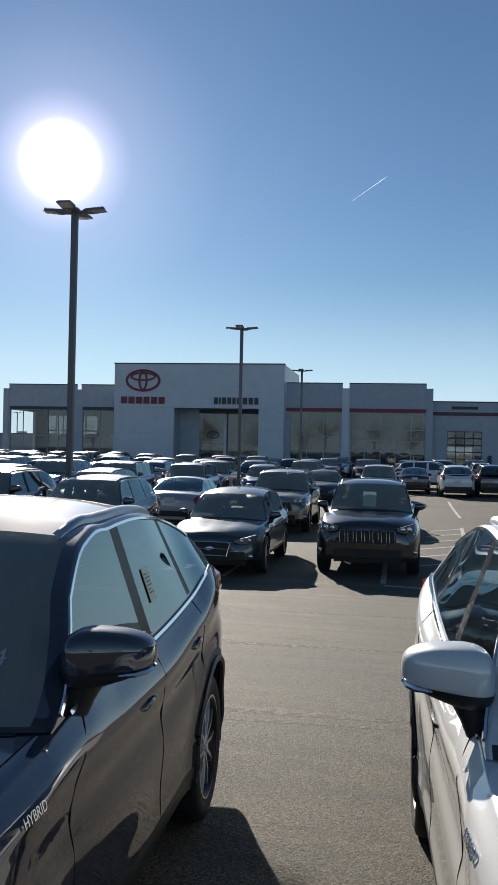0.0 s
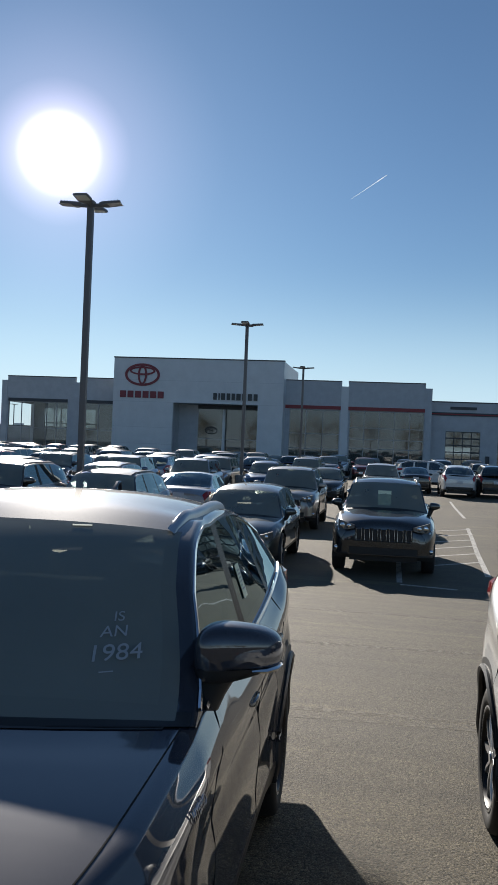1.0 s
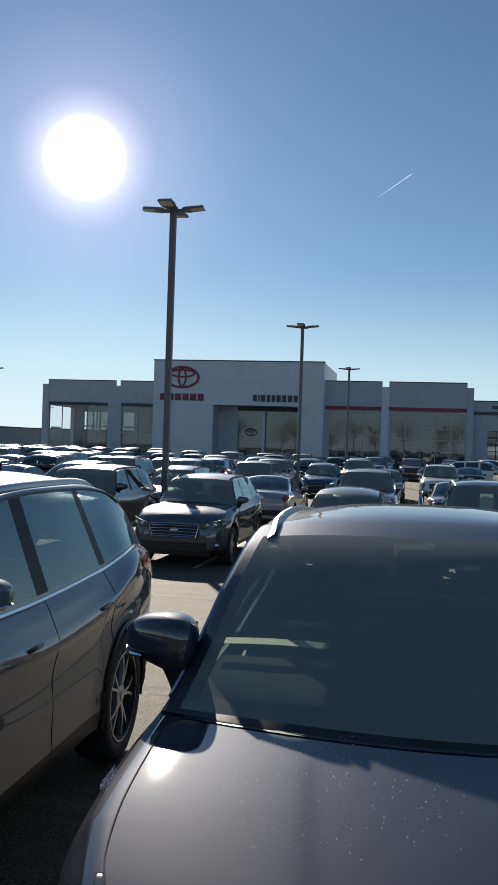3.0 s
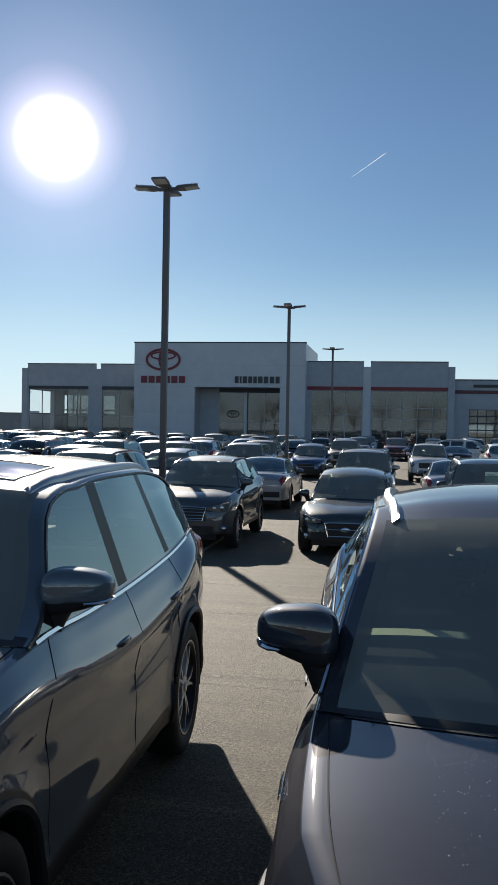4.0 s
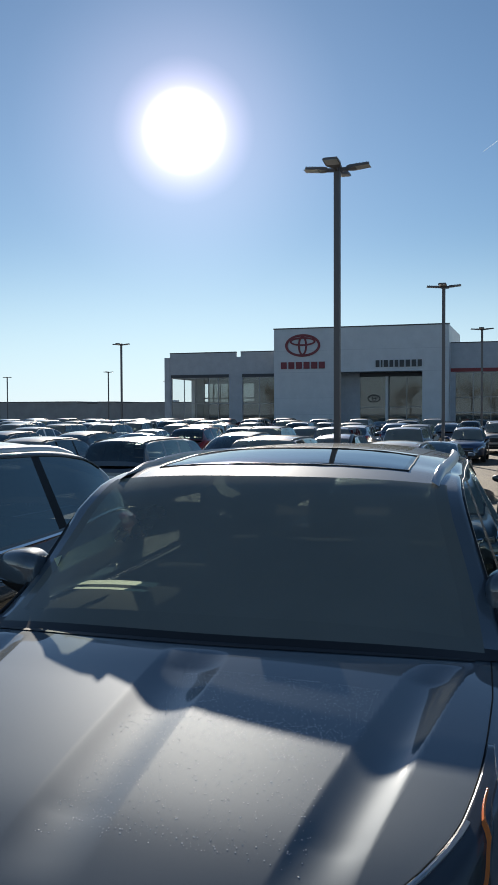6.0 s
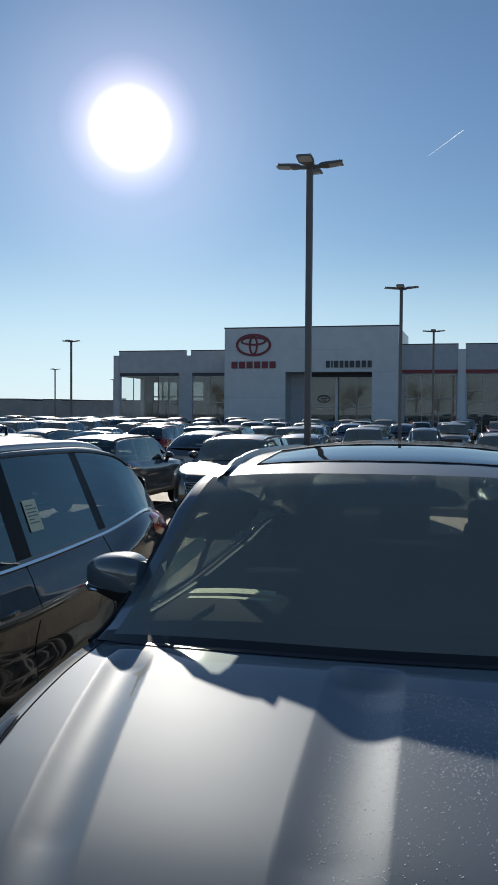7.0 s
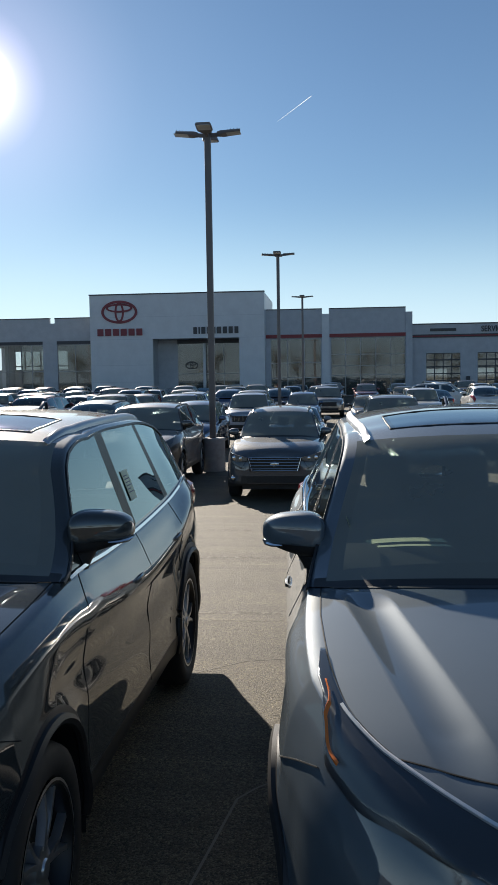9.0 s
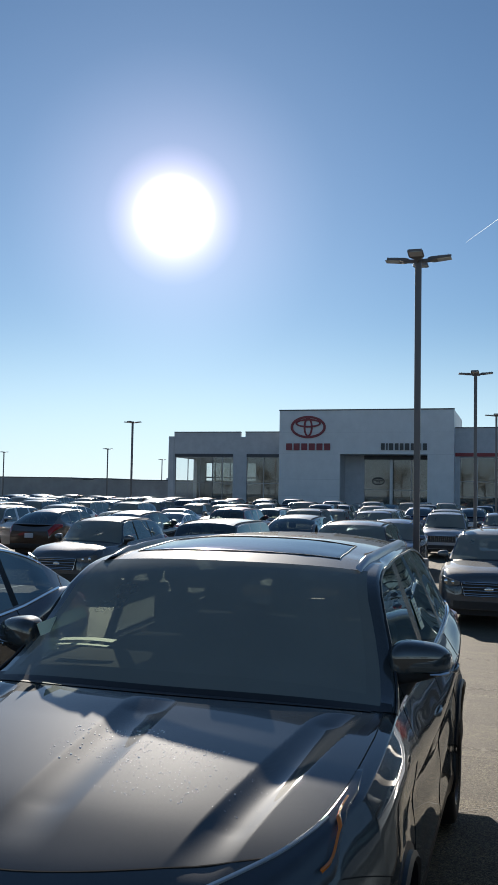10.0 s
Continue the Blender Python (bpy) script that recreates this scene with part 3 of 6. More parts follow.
                if abs(u) < 1:
                    z -= deep * k * (1 - u * u) ** 1.35
        return at(s, x, z)

    hoodx = pchip(C["hoodline"]) if C.get("hoodline") else None

    def shut(s):
        """Where the hood's edge runs, as a share of the way from the belt to the middle."""
        if hoodx is None:
            return 0.11
        return max(0.05, 1 - hoodx(s) / (bw(s) * SH * pinch(s, 1)))

    def shell(s, t):
        return side(s, t) if t <= 1 else top(s, t - 1)

    def cabin(s, r):
        z0, x0 = belt(s), bw(s) * 0.930 * C["base"]
        zr = max(roof(s), z0 + 0.004)
        u = min(1, max(0, (s - sA) / 0.5))
        zc = (1 - u) * (z0 + 0.12 * (zr - z0)) + u * (zr - min(0.028 + 0.047 * min(1, max(0, (s - sB + 0.1) / 0.5)), 0.5 * (zr - z0)))
        z = z0 + r * (zc - z0)
        f = min(1, max(0, (z - z0) / max(ztop - z0, 0.1)))
        return at(s, x0 + (rt(s) - x0) * f, z), zr, zc

    def crown(s, k):
        c, zr, zc = cabin(s, 1)
        x = c.x * (1 - k)
        return at(s, x, zr - (zr - zc) * (abs(x) / c.x) ** 2.6)

    cols = {0.0, 0.02, 0.05, 0.1, L - 0.02, L - 0.06, L, sA, sB, sC, sD, sA + 0.04, sD - 0.05, *C["win"]}
    for a in (C["axf"], C["axr"]):
        cols |= {a + C["arch"] * math.cos(radians(d)) for d in range(0, 181, 10 if near else 15)}
    step = 0.075 if near else 0.15
    if near:
        cols |= {0.035, 0.075, 0.125, 0.19, 0.26} | set(np.arange(0.30, sA, 0.026))
    cols |= set(np.arange(0.15, L - 0.1, step))
    if near:
        cols |= {f0 - 0.24, f0 - 0.03, sB + 0.16, sB + 0.19, sB + 0.66, sB + 0.70}
    S = []
    for s in sorted(cols):
        if not S or s - S[-1] > 0.012:
            S.append(s)
        elif s in (sA, sB, sC, sD, sB + 0.16, sB + 0.19, sB + 0.66, sB + 0.70, f0 - 0.24, f0 - 0.03, *C["win"]):
            S[-1] = s
    root = thing("suv" if suv else "sedan", "", "car")
    hatch = (sB + 0.16, sB + 0.70) if near and C["spokes"] == 5 else None

    # painted shell
    bm = bmesh.new()
    NS, NT = (40, 110) if near else (10, 7)
    qs = [0, 0.055] + [0.055 + 0.945 * k / (NT - 1) for k in range(1, NT)]
    ks = [0, 0.02, 0.045, 0.068, 0.13, 0.26, 0.30] + [0.30 + 0.70 * k / 6 for k in range(1, 7)]
    rs = [0, 0.05, 0.36, 0.68, 0.95, 1]
    panes = {k: [] for k in ("sunroof", "rim", "frit", "windscreen", "rear_window", "side_window", "side_window.b", "side_window.c", "quarter")}
    posts = []
    skin_normals = {}

    def key(v):
        return tuple(round(c, 3) for c in v)

    def note(s, t, p, sg):
        """Keeps the true surface direction at a point of the skin."""
        e = 0.004
        nn = (shell(s + e, t) - shell(s - e, t)).cross(shell(s, t + e) - shell(s, t - e)).normalized()
        if nn.x < 0 and t < 0.9 or nn.z < 0 and t > 1.1:
            nn = -nn
        skin_normals[key((p.x * sg, p.y, p.z))] = (nn.x * sg, nn.y, nn.z)

    for sg in (1, -1):
        grid = []
        for s in S:
            tl = (low(s) - sill) / (belt(s) - sill)
            if near and 0.3 < s < L - 0.15:
                for k in range(1, NS - 1):
                    t = tl + (1 - tl) * k / NS
                    note(s, t, side(s, t), sg)
                for q in qs:
                    if q > 0.1 and 0.35 < s < sA - 0.05 and q < 0.995:
                        note(s, 1 + q, top(s, q), sg)
            col = [side(s, tl + (1 - tl) * k / NS) for k in range(NS)] + [top(s, q) for q in qs]
            grid.append([bm.verts.new((v.x * sg, v.y, v.z)) for v in col])
        for j in range(len(S) - 1):
            mid = (S[j] + S[j + 1]) / 2
            for i in range(len(grid[0]) - 1):
                if sA + 0.02 < mid < sD - 0.01 and i > NS:
                    continue
                q = (grid[j][i], grid[j + 1][i], grid[j + 1][i + 1], grid[j][i + 1])
                f = bm.faces.new(q if sg > 0 else q[::-1])
                f.material_index = 1 if (i < NS // 7 and C["clad"]) else 0
        for j in (0, len(S) - 1):      # closed ends
            for i in range(len(grid[0]) - 1):
                if sg > 0:
                    a, c = grid[j][i].co, grid[j][i + 1].co
                    vs = [bm.verts.new(p) for p in ((a.x, a.y, a.z), (-a.x, a.y, a.z), (-c.x, c.y, c.z), (c.x, c.y, c.z))]
                    if abs(c.x) < 1e-5:
                        bm.faces.new(vs[:3] if j else vs[:3][::-1])
                    else:
                        bm.faces.new(vs if j else vs[::-1])
        # cabin
        G = [s for s in S if sA <= s <= sD]
        g2 = []
        for s in G:
            pts = [cabin(s, r)[0] for r in rs] + [crown(s, k) for k in ks[1:]]
            g2.append([Vector((v.x * sg, v.y, v.z)) for v in pts])
        vg = [[bm.verts.new(v) for v in c] for c in g2]
        for j in range(len(G) - 1):
            mid = (G[j] + G[j + 1]) / 2
            for i in range(len(vg[0]) - 1):
                quad = (g2[j][i], g2[j + 1][i], g2[j + 1][i + 1], g2[j][i + 1])
                where = None
                if 1 <= i <= 3:
                    where = ("side_window" if f0 < mid < b0 else "side_window.b" if b1 < mid < c0 else "side_window.c" if c1 < mid < q1 else None)
                    if near and f0 - 0.24 < mid < f0 - 0.03:
                        where = "quarter"
                    elif b0 < mid < b1 or c0 < mid < c1 or (f0 - (0.03 if near else 0.14) < mid < f0):
                        where = "post"
                elif i >= len(rs) + 1:
                    inset = ks[i - len(rs) + 1]
                    where = "windscreen" if sA + 0.03 < mid < sB else "rear_window" if sC < mid < sD - 0.04 else None
                    if near and where == "windscreen":
                        where = None if inset < 0.06 else "frit" if inset < 0.12 or mid < sA + 0.10 else where
                    if hatch and hatch[0] < mid < hatch[1] and inset > 0.25:
                        where = "sunroof" if hatch[0] + 0.02 < mid < hatch[1] - 0.03 and inset > 0.29 else "rim"
                if where == "post" and not level:
                    where = None
                if where == "post":
                    posts.append((sg, quad, 0 if mid < f0 else 1 if mid < b1 else 2))
                elif where:
                    panes[where].append((sg, quad))
                else:
                    q = (vg[j][i], vg[j + 1][i], vg[j + 1][i + 1], vg[j][i + 1])
                    bm.faces.new(q if sg > 0 else q[::-1]).material_index = 1 if i >= len(rs) and mid < sA + 0.06 else 0
    bmesh.ops.remove_doubles(bm, verts=bm.verts, dist=0.0006)
    bmesh.ops.dissolve_degenerate(bm, dist=0.0005, edges=bm.edges)
    bmesh.ops.recalc_face_normals(bm, faces=bm.faces)
    body = part("body", bm, [PAINTS["grey"], M_BLACK], root, smooth=42)
    if near:
        body.data.normals_split_custom_set_from_vertices([skin_normals.get(key(v.co), (0, 0, 0)) for v in body.data.vertices])

    def quads(name, items, material, label="", lift=0.0):
        if not items:
            return
        b2 = bmesh.new()
        for sg, q in items:
            b2.faces.new([b2.verts.new(v) for v in (q if sg > 0 else q[::-1])])
        bmesh.ops.remove_doubles(b2, verts=b2.verts, dist=0.0006)
        bmesh.ops.dissolve_degenerate(b2, dist=0.0005, edges=b2.edges)
        pane = part(name, b2, material, root, label, smooth=60)
        pane.visible_shadow = not near or name != "windscreen"
        return pane

    quads("windscreen", panes["windscreen"], M_GLASS)
    quads("windscreen_border", panes["frit"], M_FRIT, "black printed border of the windscreen")
    quads("sunroof", panes["sunroof"], M_SUNROOF, "dark tinted glass sunroof")
    quads("sunroof_border", panes["rim"], M_GLOSSBLACK, "black printed border of the sunroof")
    quads("rear_window", panes["rear_window"], M_SIDE)
    for sg in (1, -1):
        for k in ("side_window", "side_window.b", "side_window.c"):
            quads("side_window", [p for p in panes[k] if p[0] == sg], M_FRONT if k == "side_window" and level else M_SIDE)
        quads("quarter_window", [p for p in panes["quarter"] if p[0] == sg], M_FRONT, "small fixed quarter window")
        for key in (0, 1, 2) if level else ():
            quads("door_pillar", [p[:2] for p in posts if p[0] == sg and p[2] == key], M_PILLAR, "black door pillar")

    # underbody with the wheel wells
    bm = bmesh.new()
    box(bm, -0.62, -L / 2 + 0.25, sill - 0.10, 0.62, L / 2 - 0.3, 0.50)
    for a in (C["axf"], C["axr"]):
        for sg in (1, -1):
            rows = []
            for x in (0.58, bw(a) - 0.02):
                rows.append([bm.verts.new((sg * x, a - L / 2 + (C["arch"] - 0.004) * math.cos(t), R + (C["arch"] - 0.004) * math.sin(t))) for t in np.linspace(-0.25, math.pi + 0.25, 17)])
            for k in range(16):
                bm.faces.new((rows[0][k], rows[0][k + 1], rows[1][k + 1], rows[1][k]))
            bm.faces.new(rows[0])
    part("underbody", bm, M_BLACK, root, smooth=30)

    # wheels
    tyre_bm = bmesh.new()
    w = C["tw"] / 2
    rim_r = R * (0.69 if near else 0.66)
    lathe(tyre_bm, [(rim_r - 0.005, -w * 0.7), (rim_r + 0.02, -w * 0.95), (R - 0.05, -w), (R - 0.012, -w * 0.88), (R, -w * 0.6), (R, w * 0.6), (R - 0.012, w * 0.88), (R - 0.05, w), (rim_r + 0.02, w * 0.95), (rim_r - 0.005, w * 0.7)], 36 if near else 20)
    rim_bm = bmesh.new()
    lathe(rim_bm, [(rim_r + 0.004, w * 0.93), (rim_r - 0.012, w * 0.93), (rim_r - 0.025, w * 0.75), (rim_r - 0.03, -w * 0.5)], 36 if near else 20)
    for f in rim_bm.faces:
        f.material_index = 1
    lathe(rim_bm, [(rim_r + 0.006, w * 0.935), (rim_r - 0.004, w * 0.945)], 36 if near else 20)
    lathe(rim_bm, [(0.0, w * 0.86), (0.028, w * 0.86), (0.032, w * 0.80), (0.070, w * 0.76), (0.075, w * 0.4)], 16)
    n_sp = C["spokes"]
    for k in range(n_sp):
        for off in ((-0.20, 0.20) if n_sp == 5 else (0.0,)):
            a0 = 2 * math.pi * k / n_sp
            a1 = a0 + off
            rows = []
            for rr, ww, xx in ((0.055, 0.016, w * 0.78), (rim_r * 0.55, 0.011, w * 0.84), (rim_r - 0.02, 0.013, w * 0.80)):
                aa = a0 + (a1 - a0) * rr / rim_r * (1.25 if off else 1)
                c = Vector((0, math.cos(aa), math.sin(aa)))
                t = Vector((0, -math.sin(aa), math.cos(aa)))
                rows.append([rim_bm.verts.new(c * rr + t * sw + Vector((dx, 0, 0))) for sw, dx in ((-ww, xx - 0.03), (-ww * 0.7, xx), (ww * 0.7, xx), (ww, xx - 0.03))])
            for ra, rb in zip(rows, rows[1:]):
                for i in range(3):
                    rim_bm.faces.new((ra[i], ra[i + 1], rb[i + 1], rb[i]))
    bmesh.ops.create_circle(rim_bm, cap_ends=True, radius=rim_r - 0.03, segments=24, matrix=Matrix.Translation((w * 0.25, 0, 0)) @ Matrix.Rotation(radians(90), 4, "Y"))
    for f in rim_bm.faces:
        if len(f.verts) > 10:
            f.material_index = 1
    bmesh.ops.recalc_face_normals(rim_bm, faces=rim_bm.faces)
    wheel = part("wheel", tyre_bm, M_RUBBER, root, smooth=50)
    rim = part("rim", rim_bm, [M_RIM, M_RIMDARK], wheel, smooth=30)
    wheels = [(C["axf"], 1), (C["axr"], 1), (C["axf"], -1), (C["axr"], -1)]
    for k, (a, sg) in enumerate(wheels):
        o = wheel
        if k:
            o = new("wheel", wheel.data)
            o.parent = root
            r2 = new("rim", rim.data)
            r2.parent = o
        o.matrix_basis = pose(sg * (bw(a) - w - 0.005), a - L / 2, R, 0, 0, 0 if sg > 0 else 180)

    # mirrors: a rounded shell over a dark tray, on a swept foot
    ms, mz, mx = C["mirror"]
    for sg in (1, -1):
        m = Matrix.Translation((sg * (mx + 0.055), ms - L / 2, mz)) @ Matrix.Diagonal((sg, 1, 1, 1)) @ Matrix.Scale(C.get("mirror_size", 1.0), 4)

        def pillow(lo, hi, grow):
            bm = bmesh.new()
            bmesh.ops.create_icosphere(bm, subdivisions=4 if near else 2, radius=1)
            for v in bm.verts:
                x, y, z = v.co
                bx, by, bz = (abs(c) ** 0.62 * (1 if c > 0 else -1) for c in (x, y, z))
                out = (bx + 1) / 2
                zz = bz * (0.086 - 0.030 * out ** 2 if bz > 0 else 0.098 - 0.056 * out) * grow
                v.co = Vector((bx * 0.114 * grow, by * 0.088 * grow * (1 - 0.22 * out) + 0.085 * out ** 1.4, min(hi, max(lo, zz))))
                v.co.y = min(v.co.y, 0.052 + 0.075 * out)
            return bm

        mir = part("mirror", pillow(-0.030, 1, 1.0), [PAINTS["grey"]], root, "", 50, m)
        part("mirror_tray", pillow(-1, -0.030, 0.985), M_BLACK, mir, "black lower mirror shell", 50)
        bm = bmesh.new()
        tube(bm, [(-0.062, 0.008, -0.050), (-0.076, 0.004, -0.095), (-0.088, 0.0, -0.135), (-0.102, -0.004, -0.180), (-0.122, -0.006, -0.230)], [0.056, 0.046, 0.042, 0.046, 0.052], 12)
        part("mirror_foot", bm, M_BLACK, mir)
        if near:
            bm = bmesh.new()
            tube(bm, [(0.040, -0.030, -0.034), (0.075, -0.004, -0.036), (0.100, 0.030, -0.034), (0.110, 0.062, -0.030)], [0.004, 0.007, 0.008, 0.005], 6)
            part("indicator_strip", bm, M_CHROME, mir, "chrome and clear indicator strip")
            glass_bm = boxed(-0.100, 0.054, -0.060, 0.075, 0.058, 0.055)
            for v in glass_bm.verts:
                v.co.y += 0.075 * (v.co.x / 0.126 + 1) / 2
            part("mirror_glass", glass_bm, M_CHROME, mir, "mirror glass", smooth=0)

    # roof rails
    if C["rails"]:
        for sg in (1, -1):
            bm = bmesh.new()
            rings = []
            s0, s1 = sB + 0.02, sC + 0.05
            for k in range(41):
                u = k / 40
                s = s0 + (s1 - s0) * u
                c = cabin(s, 1)[0]
                x = rt(s) * (0.87 + 0.05 * min(1, 3 * u)) + 0.02 * (1 - u)
                c = crown(s, 1 - x / c.x)
                grow = min(1, 0.35 + 5 * u, 0.15 + 9 * (1 - u))
                wide = 0.017 * min(1, 0.8 + 3 * u, 0.4 + 5 * (1 - u))
                rings.append([bm.verts.new((sg * (c.x + dx * wide), c.y - (0.03 * (1 - dz) if k == 0 else 0), c.z + 0.004 + 0.022 * dz * grow - 0.008 * dx))
                              for dx, dz in ((-1, -0.6), (-0.92, 0.6), (-0.6, 0.95), (0, 1.05), (0.6, 0.95), (0.92, 0.6), (1, -0.8))])
            for ra, rb in zip(rings, rings[1:]):
                for i in range(6):
                    bm.faces.new((ra[i], ra[i + 1], rb[i + 1], rb[i]) if sg > 0 else (ra[i + 1], ra[i], rb[i], rb[i + 1]))
            for ring_ in (rings[0], rings[-1]):
                bm.faces.new(ring_)
            bmesh.ops.recalc_face_normals(bm, faces=bm.faces)
            part("roof_rail", bm, M_SATIN if near else M_BLACK, root, "satin silver roof rail" if near else "")

    # lamps on the corners, following the skin
    lz0, lz1 = C["lampz"]

    def skin(bm, sg, s0, s1, t0, t1, lift, ns=10, nt=4, taper=None, rim_lift=0.15):
        rows = []
        for j in range(ns + 1):
            u = j / ns
            s = s0 + (s1 - s0) * u
            ta, tb = (taper(u, t0, t1) if taper else (t0, t1))
            row = []
            for i in range(nt + 1):
                t = ta + (tb - ta) * i / nt
                p = shell(s, t)
                p2, p3 = shell(s + 0.01, t), shell(s, t + 0.01)
                nn = (p2 - p).cross(p3 - p).normalized()
                if nn.x + nn.z < 0 and s > 0.3:
                    nn = -nn
                q = p + nn * lift * (1 if 0 < i < nt and 0 < j < ns else rim_lift)
                row.append(bm.verts.new((sg * q.x, q.y, q.z)))
            rows.append(row)
        for a, c in zip(rows, rows[1:]):
            for i in range(nt):
                q = (a[i], c[i], c[i + 1], a[i + 1])
                bm.faces.new(q if sg > 0 else q[::-1])
        return bm

    lamp_end = C["lamps"] if hoodx is None else C.get("lamp_end", 0.84)
    lamp_start = 0.035 if hoodx is None else 0.085
    lamp_low = pchip([(0.085, 1.02), (0.13, 0.975), (0.20, 0.945), (0.32, 0.888), (0.43, 0.890), (0.52, 0.955), (0.61, 1.0), (0.72, 1.02), (0.84, 1.04)])

    def lamp_edge(u, a, c):
        """Lower and upper edge of the headlight along its length."""
        if hoodx is None:
            return a + (c - a - 0.05) * u ** 1.6, c
        s = lamp_start + (lamp_end - lamp_start) * u
        hi = 1 + min(shut(s), 1 - 0.46 / (bw(s) * SH * pinch(s, 1))) * 0.94 if s < 0.17 else 1 + shut(s) * 0.94
        return min(lamp_low(lamp_start + 0.755 * u), hi - 0.004), hi

    for sg in (1, -1):
        bm = skin(bmesh.new(), sg, lamp_start, lamp_end, lz0, lz1, 0.007, ns=48 if near else 24, nt=12 if near else 8, taper=lamp_edge, rim_lift=0.7)
        lampo = part("headlight", bm, M_LAMPBLACK if near else M_HOUSING, root, "clear headlight over a dark housing")
        bm = skin(bmesh.new(), sg, lamp_start - 0.004, lamp_end, lz0 - 0.01, lz1 + 0.005, 0.016, ns=48 if near else 24, nt=12 if near else 8, taper=lamp_edge, rim_lift=0.55)
        if not level:
            bm.free()
            bm = skin(bmesh.new(), sg, 0.06, C["lamps"] * 0.7, lz0 + 0.06, lz1 - 0.05, 0.012)
            part("lens", bm, M_CHROME, lampo, "bright lens")
            bm = skin(bmesh.new(), sg, L - 0.62 if suv else L - 0.45, L - 0.02, 0.72, 1.0, 0.026, taper=lambda u, a, c: (a + (c - a) * 0.45 * (1 - u), c - (c - a) * 0.12 * (1 - u)))
            part("tail_light", bm, M_TAIL, root, "red tail light")
            continue
        part("lens", bm, M_LENS, lampo, "clear lens")
        for u in (0.22, 0.45):
            bm = bmesh.new()
            p = side(0.04 + (C["lamps"]) * u * 0.8, (lz0 * 0.55 + lz1 * 0.45) + 0.06 * u)
            if hoodx:
                su = 0.14 + 0.5 * (u - 0.22)
                e0, e1 = lamp_edge((su - lamp_start) / (lamp_end - lamp_start), lz0, lz1)
                p = shell(su, e0 * 0.5 + e1 * 0.5) + Vector((0.010, -0.012, -0.036))
            bmesh.ops.create_uvsphere(bm, u_segments=10, v_segments=6, radius=0.055 if not near else 0.04, matrix=Matrix.Translation((sg * (p.x - 0.034), p.y + 0.022, p.z)))
            part("reflector", bm, M_CHROME, lampo, "bright reflector")
        if near:
            def amber(u, a, c):
                e0, e1 = lamp_edge((m0 + (m1 - m0) * u - lamp_start) / (lamp_end - lamp_start), a, c)
                k = 0.22 + 0.10 * u
                return e0 + (e1 - e0) * k, e0 + (e1 - e0) * k + (0.013 - 0.006 * u)

            m0, m1 = (lamp_start + 0.42 * (lamp_end - lamp_start), lamp_start + 0.76 * (lamp_end - lamp_start)) if hoodx else (lamp_end * 0.52, lamp_end * 0.96)
            bm = skin(bmesh.new(), sg, m0, m1, lz0, lz1, 0.026, ns=24, nt=2, taper=amber, rim_lift=0.75)
            part("side_marker", bm, M_ORANGE, lampo, "amber side marker")
        bm = skin(bmesh.new(), sg, L - 0.62 if suv else L - 0.45, L - 0.02, 0.72, 1.0, 0.026, taper=lambda u, a, c: (a + (c - a) * 0.45 * (1 - u), c - (c - a) * 0.12 * (1 - u)))
        part("tail_light", bm, M_TAIL, root, "red tail light")

    # front: grille, bumper intake, plate
    def front(x):
        lo, hi = 0.0, 0.6
        for _ in range(20):
            mid = (lo + hi) / 2
            lo, hi = (mid, hi) if bw(mid) * 0.985 < abs(x) else (lo, mid)
        return -L / 2 + lo + bow(lo) * x * x

    zf, gw = hood(0.02), C.get("gwide", 0.52)
    g0, g1 = zf - 0.30, zf - 0.06
    bm = bmesh.new()
    for k in range(12):
        xa, xb = -gw + 2 * gw * k / 12, -gw + 2 * gw * (k + 1) / 12
        vs = [bm.verts.new((x, front(x) - 0.012, z)) for x, z in ((xa, g0), (xb, g0), (xb, g1), (xa, g1))]
        bm.faces.new(vs)
        vs2 = [bm.verts.new((x, front(x) + 0.06, z)) for x, z in ((xa, g0), (xb, g0), (xb, g1), (xa, g1))]
        bm.faces.new((vs[3], vs[2], vs2[2], vs2[3]))
        bm.faces.new((vs[0], vs2[0], vs2[1], vs[1]))
    grille = part("grille", bm, M_BLACK, root, "black grille", smooth=50)
    bars = []

    def bar(*args, **kw):
        bars.append(tube(bmesh.new(), *args, **kw))

    if C["grille"] == "slots":
        for k in range(7):
            x = -0.45 + 0.15 * k
            y = front(x) - 0.022
            bar([(x - 0.048, y, g0 + 0.02), (x - 0.048, y, g1 - 0.01), (x + 0.048, y, g1 - 0.01), (x + 0.048, y, g0 + 0.02)], 0.012, 6, closed=True)
    else:
        nb = 4 if C["grille"] == "bars" else 1
        for k in range(nb):
            z = g0 + (g1 - g0) * (k + 0.6) / (nb + 0.2)
            bar([(x, front(x) - 0.022, z) for x in np.linspace(0.02 - gw, gw - 0.02, 13)], 0.010 if nb > 1 else 0.012, 6)
        bar([(x, front(x) - 0.022, g1) for x in np.linspace(-gw - 0.02, gw + 0.02, 13)] + [(x, front(x) - 0.022, g0) for x in np.linspace(gw - 0.06, 0.06 - gw, 11)], 0.011 if C["grille"] == "bars" else 0.017, 6, closed=True)
        badge = bmesh.new()
        bars.append(badge)
        bmesh.ops.create_uvsphere(badge, u_segments=12, v_segments=8, radius=0.06, matrix=Matrix.Translation((0, -L / 2 - 0.015, (g0 + g1) / 2)) @ Matrix.Diagonal((1.3, 0.25, 0.85, 1)))
